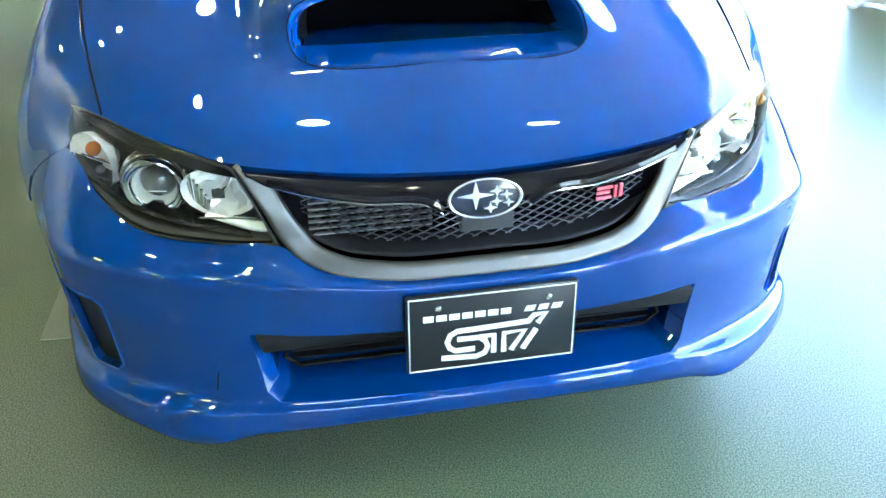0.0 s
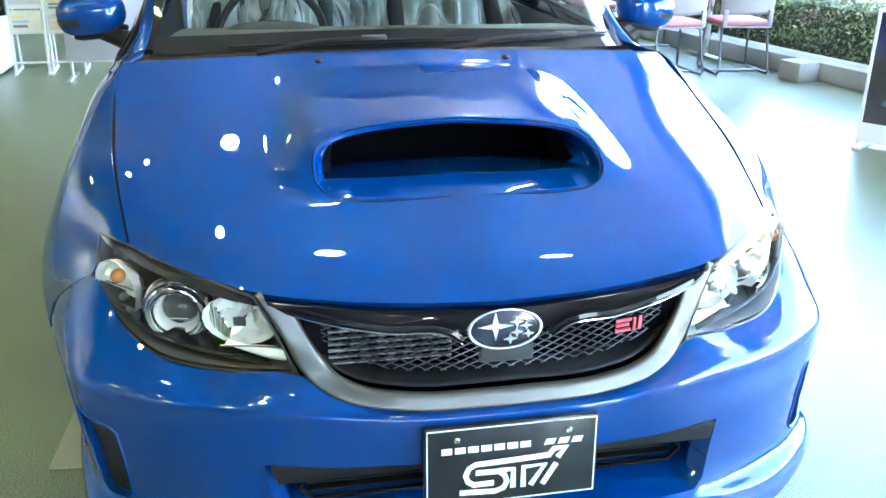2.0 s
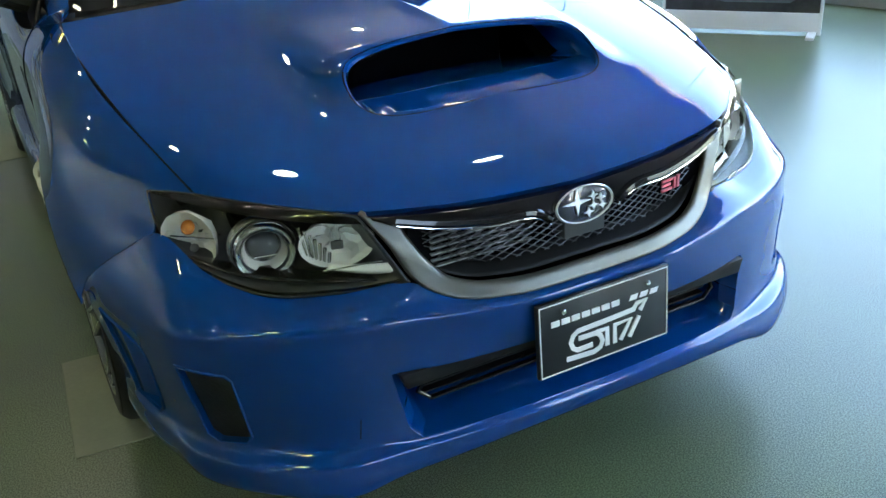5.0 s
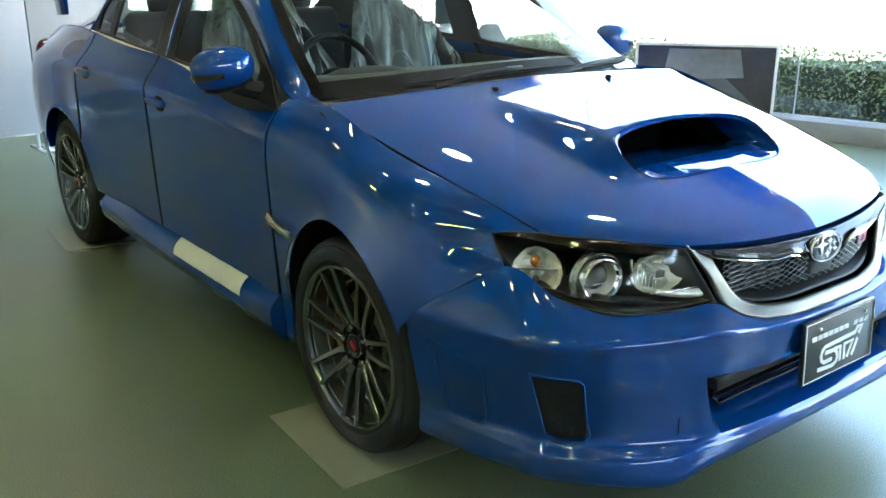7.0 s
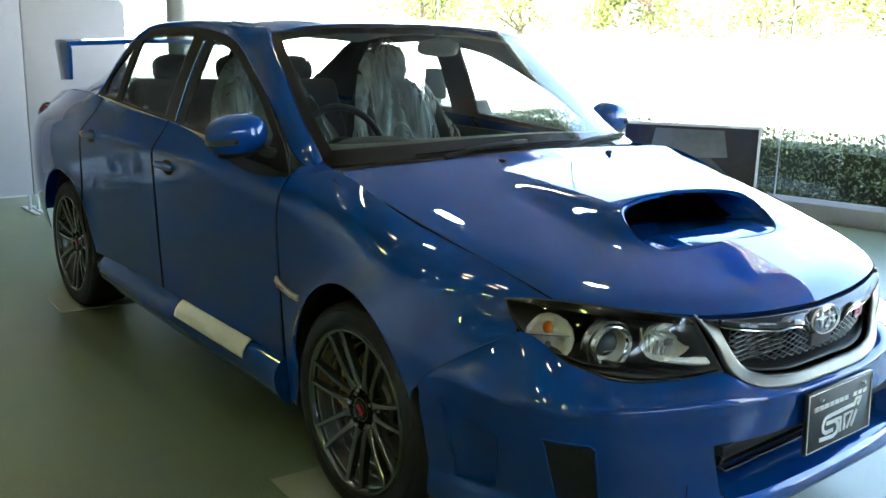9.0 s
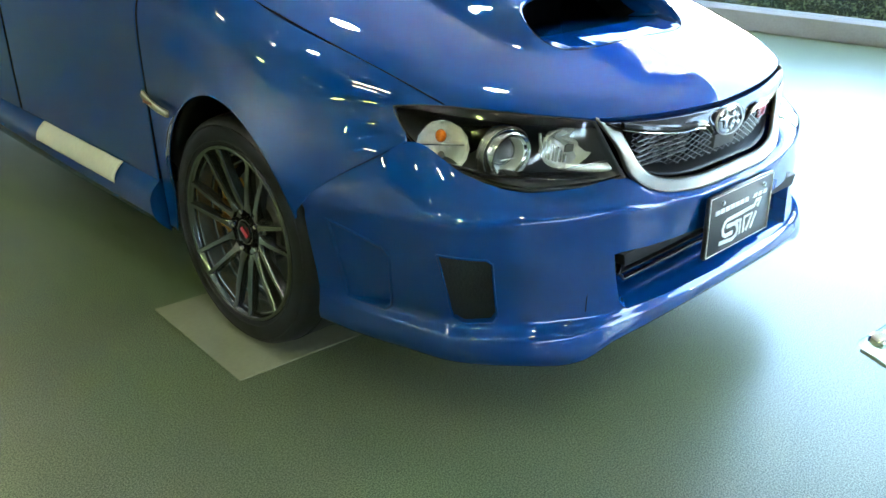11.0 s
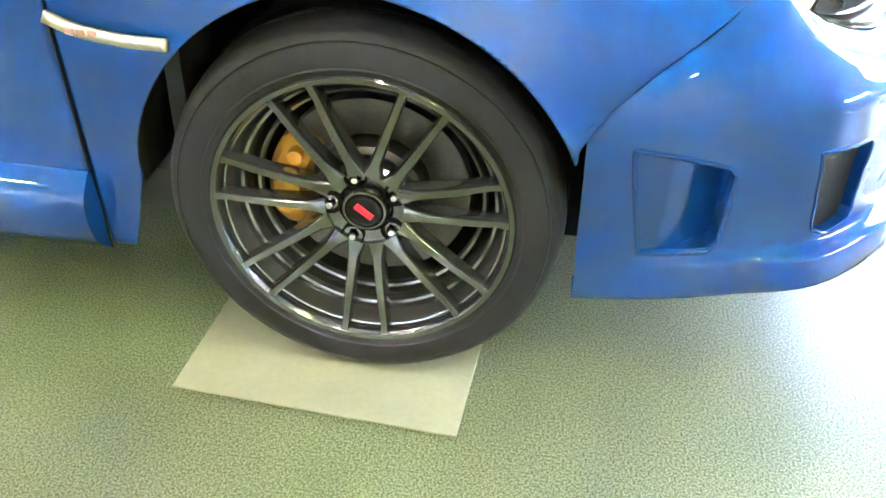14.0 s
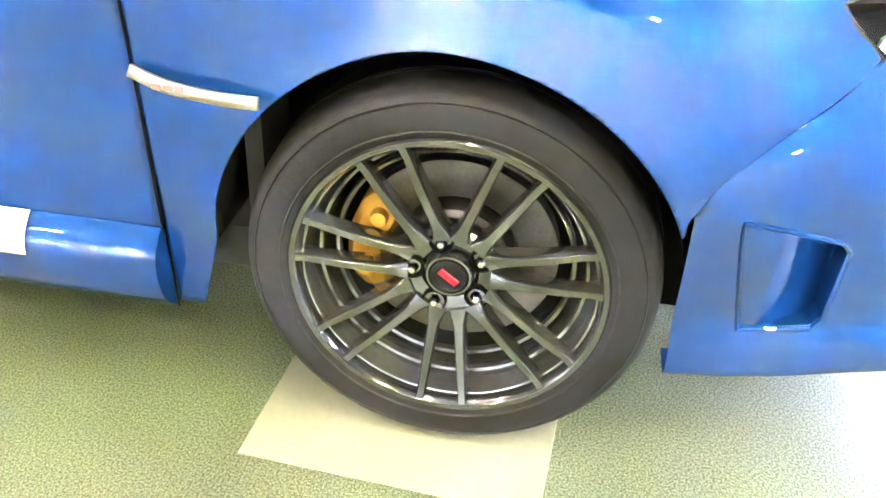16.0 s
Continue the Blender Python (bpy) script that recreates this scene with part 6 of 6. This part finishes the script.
chair(3.04, 4.98, 4)
chair(3.66, 4.98, -3)
chair(2.84, 6.25, 182)
chair(3.47, 6.25, 178)
table = thing("meeting_table", "pale meeting table on a chrome column foot", "table", pose(3.28, 5.58, 0))
part("tabletop", box(-.75, .72, -.36, .36, .71, .74, .010, 2), mat("pale_tabletop", (.62, .60, .56), .3, spread=.05, grain=1, scale=40), table)
for x in (-.45, .45):
    part("column", tube([(x, 0, .04), (x, 0, .71)], .03, 14), CHROME, table)
    part("foot", box(x - .03, x + .03, -.28, .28, .012, .05, .012), CHROME, table)
screen_box = thing("small_monitor", "dark grey monitor seen from behind on the table", "monitor", pose(3.78, 5.60, .74, 0, 0, -22))
part("case", box(-.115, .115, -.03, .03, .04, .36, .012), mat("dark_case", (.06, .06, .065), .5), screen_box)
part("stand", box(-.06, .06, -.07, .07, 0, .045, .008), mat("pale_case", (.4, .4, .4), .5), screen_box)

bottle = part("bottle", turned(lathe([(.001, 0), (.036, .001), (.038, .02), (.038, .15), (.030, .19), (.014, .225), (.013, .265), (.016, .267), (.016, .285), (.001, .286)], "z", 24), pose(2.68, 5.62, .74)), mat("dark_bottle_glass", (.03, .05, .045), .08, coat=1), None)
tagged(bottle, "slim dark bottle standing on the pale table", "bottle")

# ---- framed board along the glass ----
fx, fy, nx, ny = 3.21, 2.52, 3.80, 1.71
ang = math.degrees(math.atan2(fy - ny, fx - nx))
boardw = math.hypot(nx - fx, ny - fy)
board_stand = thing("picture_board", "low framed glossy dark picture board standing on the floor", "display board", pose((fx + nx) / 2, (fy + ny) / 2, 0, 0, 0, ang))
part("picture", box(-boardw / 2 + .012, boardw / 2 - .012, -.008, .008, .14, .80), mat("glossy_dark_picture", (.06, .052, .05), .15, coat=.6, spread=.5, grain=.2, scale=26), board_stand)
for s in (-1, 1):
    part("frame_side", box(s * (boardw / 2 - .006) - .010, s * (boardw / 2 - .006) + .010, -.014, .014, 0, .822, .003), WHITE, board_stand)
    part("foot", box(s * (boardw / 2 - .05) - .025, s * (boardw / 2 - .05) + .025, -.16, .16, 0, .02, .004), WHITE, board_stand)
PALE_PRINT = mat("pale_picture_print", (.22, .225, .23), .2, coat=.6, spread=.35, grain=.3, scale=22)
MID_PRINT = mat("grey_picture_print", (.12, .125, .13), .2, coat=.6, spread=.35, grain=.3, scale=22)
for side in (-1, 1):
    for outline, m in (([(-.28, .58), (.30, .55), (.26, .78), (-.24, .78)], PALE_PRINT), ([(-.46, .30), (-.10, .62), (.16, .60), (.40, .26), (.10, .20), (-.30, .20)], MID_PRINT)):
        d = .0095 if m is MID_PRINT else .0105
        part("picture_patch", turned(prism(outline, .001), pose(0, side * d - .0005, 0)), m, board_stand)
part("frame_top", box(-boardw / 2 + .004, boardw / 2 - .004, -.014, .014, .80, .822, .003), WHITE, board_stand)
part("frame_low", box(-boardw / 2 + .004, boardw / 2 - .004, -.012, .012, .02, .14, .003), WHITE, board_stand)

# steel column and a small plant rack behind
structure("column", turned(lathe([(.16, 0), (.16, TOP)], "z", 40), pose(2.0, 8.0, 0)), ALU, "round brushed steel column")

# ---- outside ----
PAVE = mat("pale_pavement", (.62, .62, .60), .85, spread=.12, grain=1, scale=14, bump=.2)
ground = structure("ground", box(-700, 700, -700, 700, -.25, -.16), mat("far_ground", (.26, .27, .22), .9, spread=.2, grain=1, scale=3), "open ground to the horizon")
structure("pavement", box(.15, 9, -60, 60, -.16, -.10), PAVE, "pale pavement outside the glass", at=LINE)
structure("road", box(9, 16, -60, 60, -.16, -.13), mat("asphalt", (.30, .30, .30), .9, spread=.15, grain=1, scale=20), "sunlit asphalt road", at=LINE)
structure("far_pavement", box(16, 20, -60, 60, -.16, -.08), PAVE, "pale far pavement", at=LINE)


structure("boundary_wall", box(20.2, 20.5, -60, 60, -.1, 1.7), mat("white_boundary_wall", (.80, .80, .78), .85, spread=.05, grain=1, scale=6), "long white boundary wall beyond the road", at=LINE)


def leaf_cloud(places, size, seed, droop=.5):
    """Many small four-cornered leaves, each turned its own way."""
    r = np.random.RandomState(seed)
    n = len(places)
    a = r.normal(size=(n, 3))
    a /= np.linalg.norm(a, axis=1)[:, None]
    b = np.cross(a, r.normal(size=(n, 3)))
    b /= np.linalg.norm(b, axis=1)[:, None]
    s = size * r.uniform(.6, 1.35, (n, 1))
    v = np.empty((n, 4, 3))
    v[:, 0], v[:, 1], v[:, 2], v[:, 3] = places - a * s, places - b * s * .45, places + a * s, places + b * s * .45
    me = bpy.data.meshes.new("leaves")
    me.from_pydata(v.reshape(-1, 3).tolist(), [], np.arange(4 * n).reshape(n, 4).tolist())
    return me


def leaf_mat(name, base):
    m = mat(name, base, .5)
    t = m.node_tree
    g = t.nodes.new("ShaderNodeNewGeometry")
    r = t.nodes.new("ShaderNodeMapRange")
    r.inputs["To Min"].default_value, r.inputs["To Max"].default_value = .6, 1.45
    v = t.nodes.new("ShaderNodeVectorMath")
    v.operation = "SCALE"
    v.inputs[0].default_value = base
    t.links.new(g.outputs["Random Per Island"], r.inputs["Value"])
    t.links.new(r.outputs["Result"], v.inputs["Scale"])
    t.links.new(v.outputs["Vector"], t.nodes["Principled BSDF"].inputs["Base Color"])
    return m


HEDGE_LEAF, TREE_LEAF = leaf_mat("hedge_leaf", (.16, .195, .07)), leaf_mat("tree_leaf", (.12, .14, .03))
BARK = mat("bark", (.12, .09, .06), .9, spread=.3, grain=1, scale=12, bump=.6)
rs = np.random.RandomState(3)
n = 95000
yy = rs.uniform(-8, 14, n)
top = .60 + .035 * np.sin(yy * 2.3) + .03 * np.sin(yy * 5.1 + 1)
th = rs.uniform(0, 1, n)
face = rs.randint(0, 3, n)
hx = np.where(face == 0, .38 + rs.uniform(-.05, .06, n), np.where(face == 1, rs.uniform(.36, 1.15, n), rs.uniform(.36, 1.15, n)))
hz = np.where(face == 0, -.08 + th * (top + .06), np.where(face == 1, top + rs.uniform(-.07, .05, n), rs.uniform(.1, .6, n)))
hedge_me = leaf_cloud(np.stack([hx, yy, hz], -1), .020, 5)
hedge_me.materials.append(HEDGE_LEAF)
hedge = tagged(new("hedge", hedge_me), "clipped low green hedge outside the glass", "hedge", kind="stuff")
hedge.matrix_basis = LINE
# plain dark box among the leaves, coloured as the hedge's inner shade
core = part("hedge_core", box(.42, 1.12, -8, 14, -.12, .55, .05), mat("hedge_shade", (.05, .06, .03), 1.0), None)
tagged(core, "solid dark core for the shade inside the clipped hedge", "hedge", kind="stuff").matrix_basis = LINE


def tree(x, y, h, seed):
    r = np.random.RandomState(seed)
    t = thing("street_tree", "leafy yellow-green street tree beyond the road", "tree", pose(x, y, -.12), "street trees")
    part("trunk", tube([(0, 0, 0), (.05, .03, h * .25), (-.04, .06, h * .45), (.02, 0, h * .7)], [.16, .13, .10, .05], 10), BARK, t)
    pts = []
    for k in range(9):
        a, e = r.uniform(0, 6.28), r.uniform(.3, .75)
        z0 = h * e
        L = h * r.uniform(.18, .34)
        q = [(0, 0, z0), (math.cos(a) * L * .5, math.sin(a) * L * .5, z0 + L * .25), (math.cos(a) * L, math.sin(a) * L, z0 + L * .45)]
        part("limb", tube(q, [.06, .045, .02], 6), BARK, t)
        c = np.array(q[2])
        for m in range(3):
            cc = c + r.normal(size=3) * h * .07
            d = r.normal(size=(230, 3))
            d /= np.linalg.norm(d, axis=1)[:, None]
            pts.append(cc + d * (h * .13 * r.uniform(.3, 1, (230, 1)) ** .5) * [1, 1, .7])
    me = leaf_cloud(np.concatenate(pts), .085, seed + 50)
    me.materials.append(TREE_LEAF)
    part("crown", me, None, t, "sparse yellow-green crown")
    return t


made = [tree(0, 0, h, s) for h, s in ((6.0, 1), (7.0, 2), (5.2, 3))]
spots = [(22.5, -6, 0), (23.5, -1.5, 1), (22.2, 2.0, 2), (23.8, 5.5, 0), (22.6, 9.5, 1), (23.4, 14, 2), (22.4, 19, 0), (23.6, 25, 1), (27, -3, 1), (28, 4, 2), (27.5, 11, 0), (28.5, 18, 1), (29, 28, 0), (27, -10, 2)]
used = set()
for i, (x, y, k) in enumerate(spots):
    m = LINE @ pose(x, y, -.12, 0, 0, 47 * i)
    if k in used:
        copy_thing(made[k], m)
    else:
        made[k].matrix_basis = m
        used.add(k)
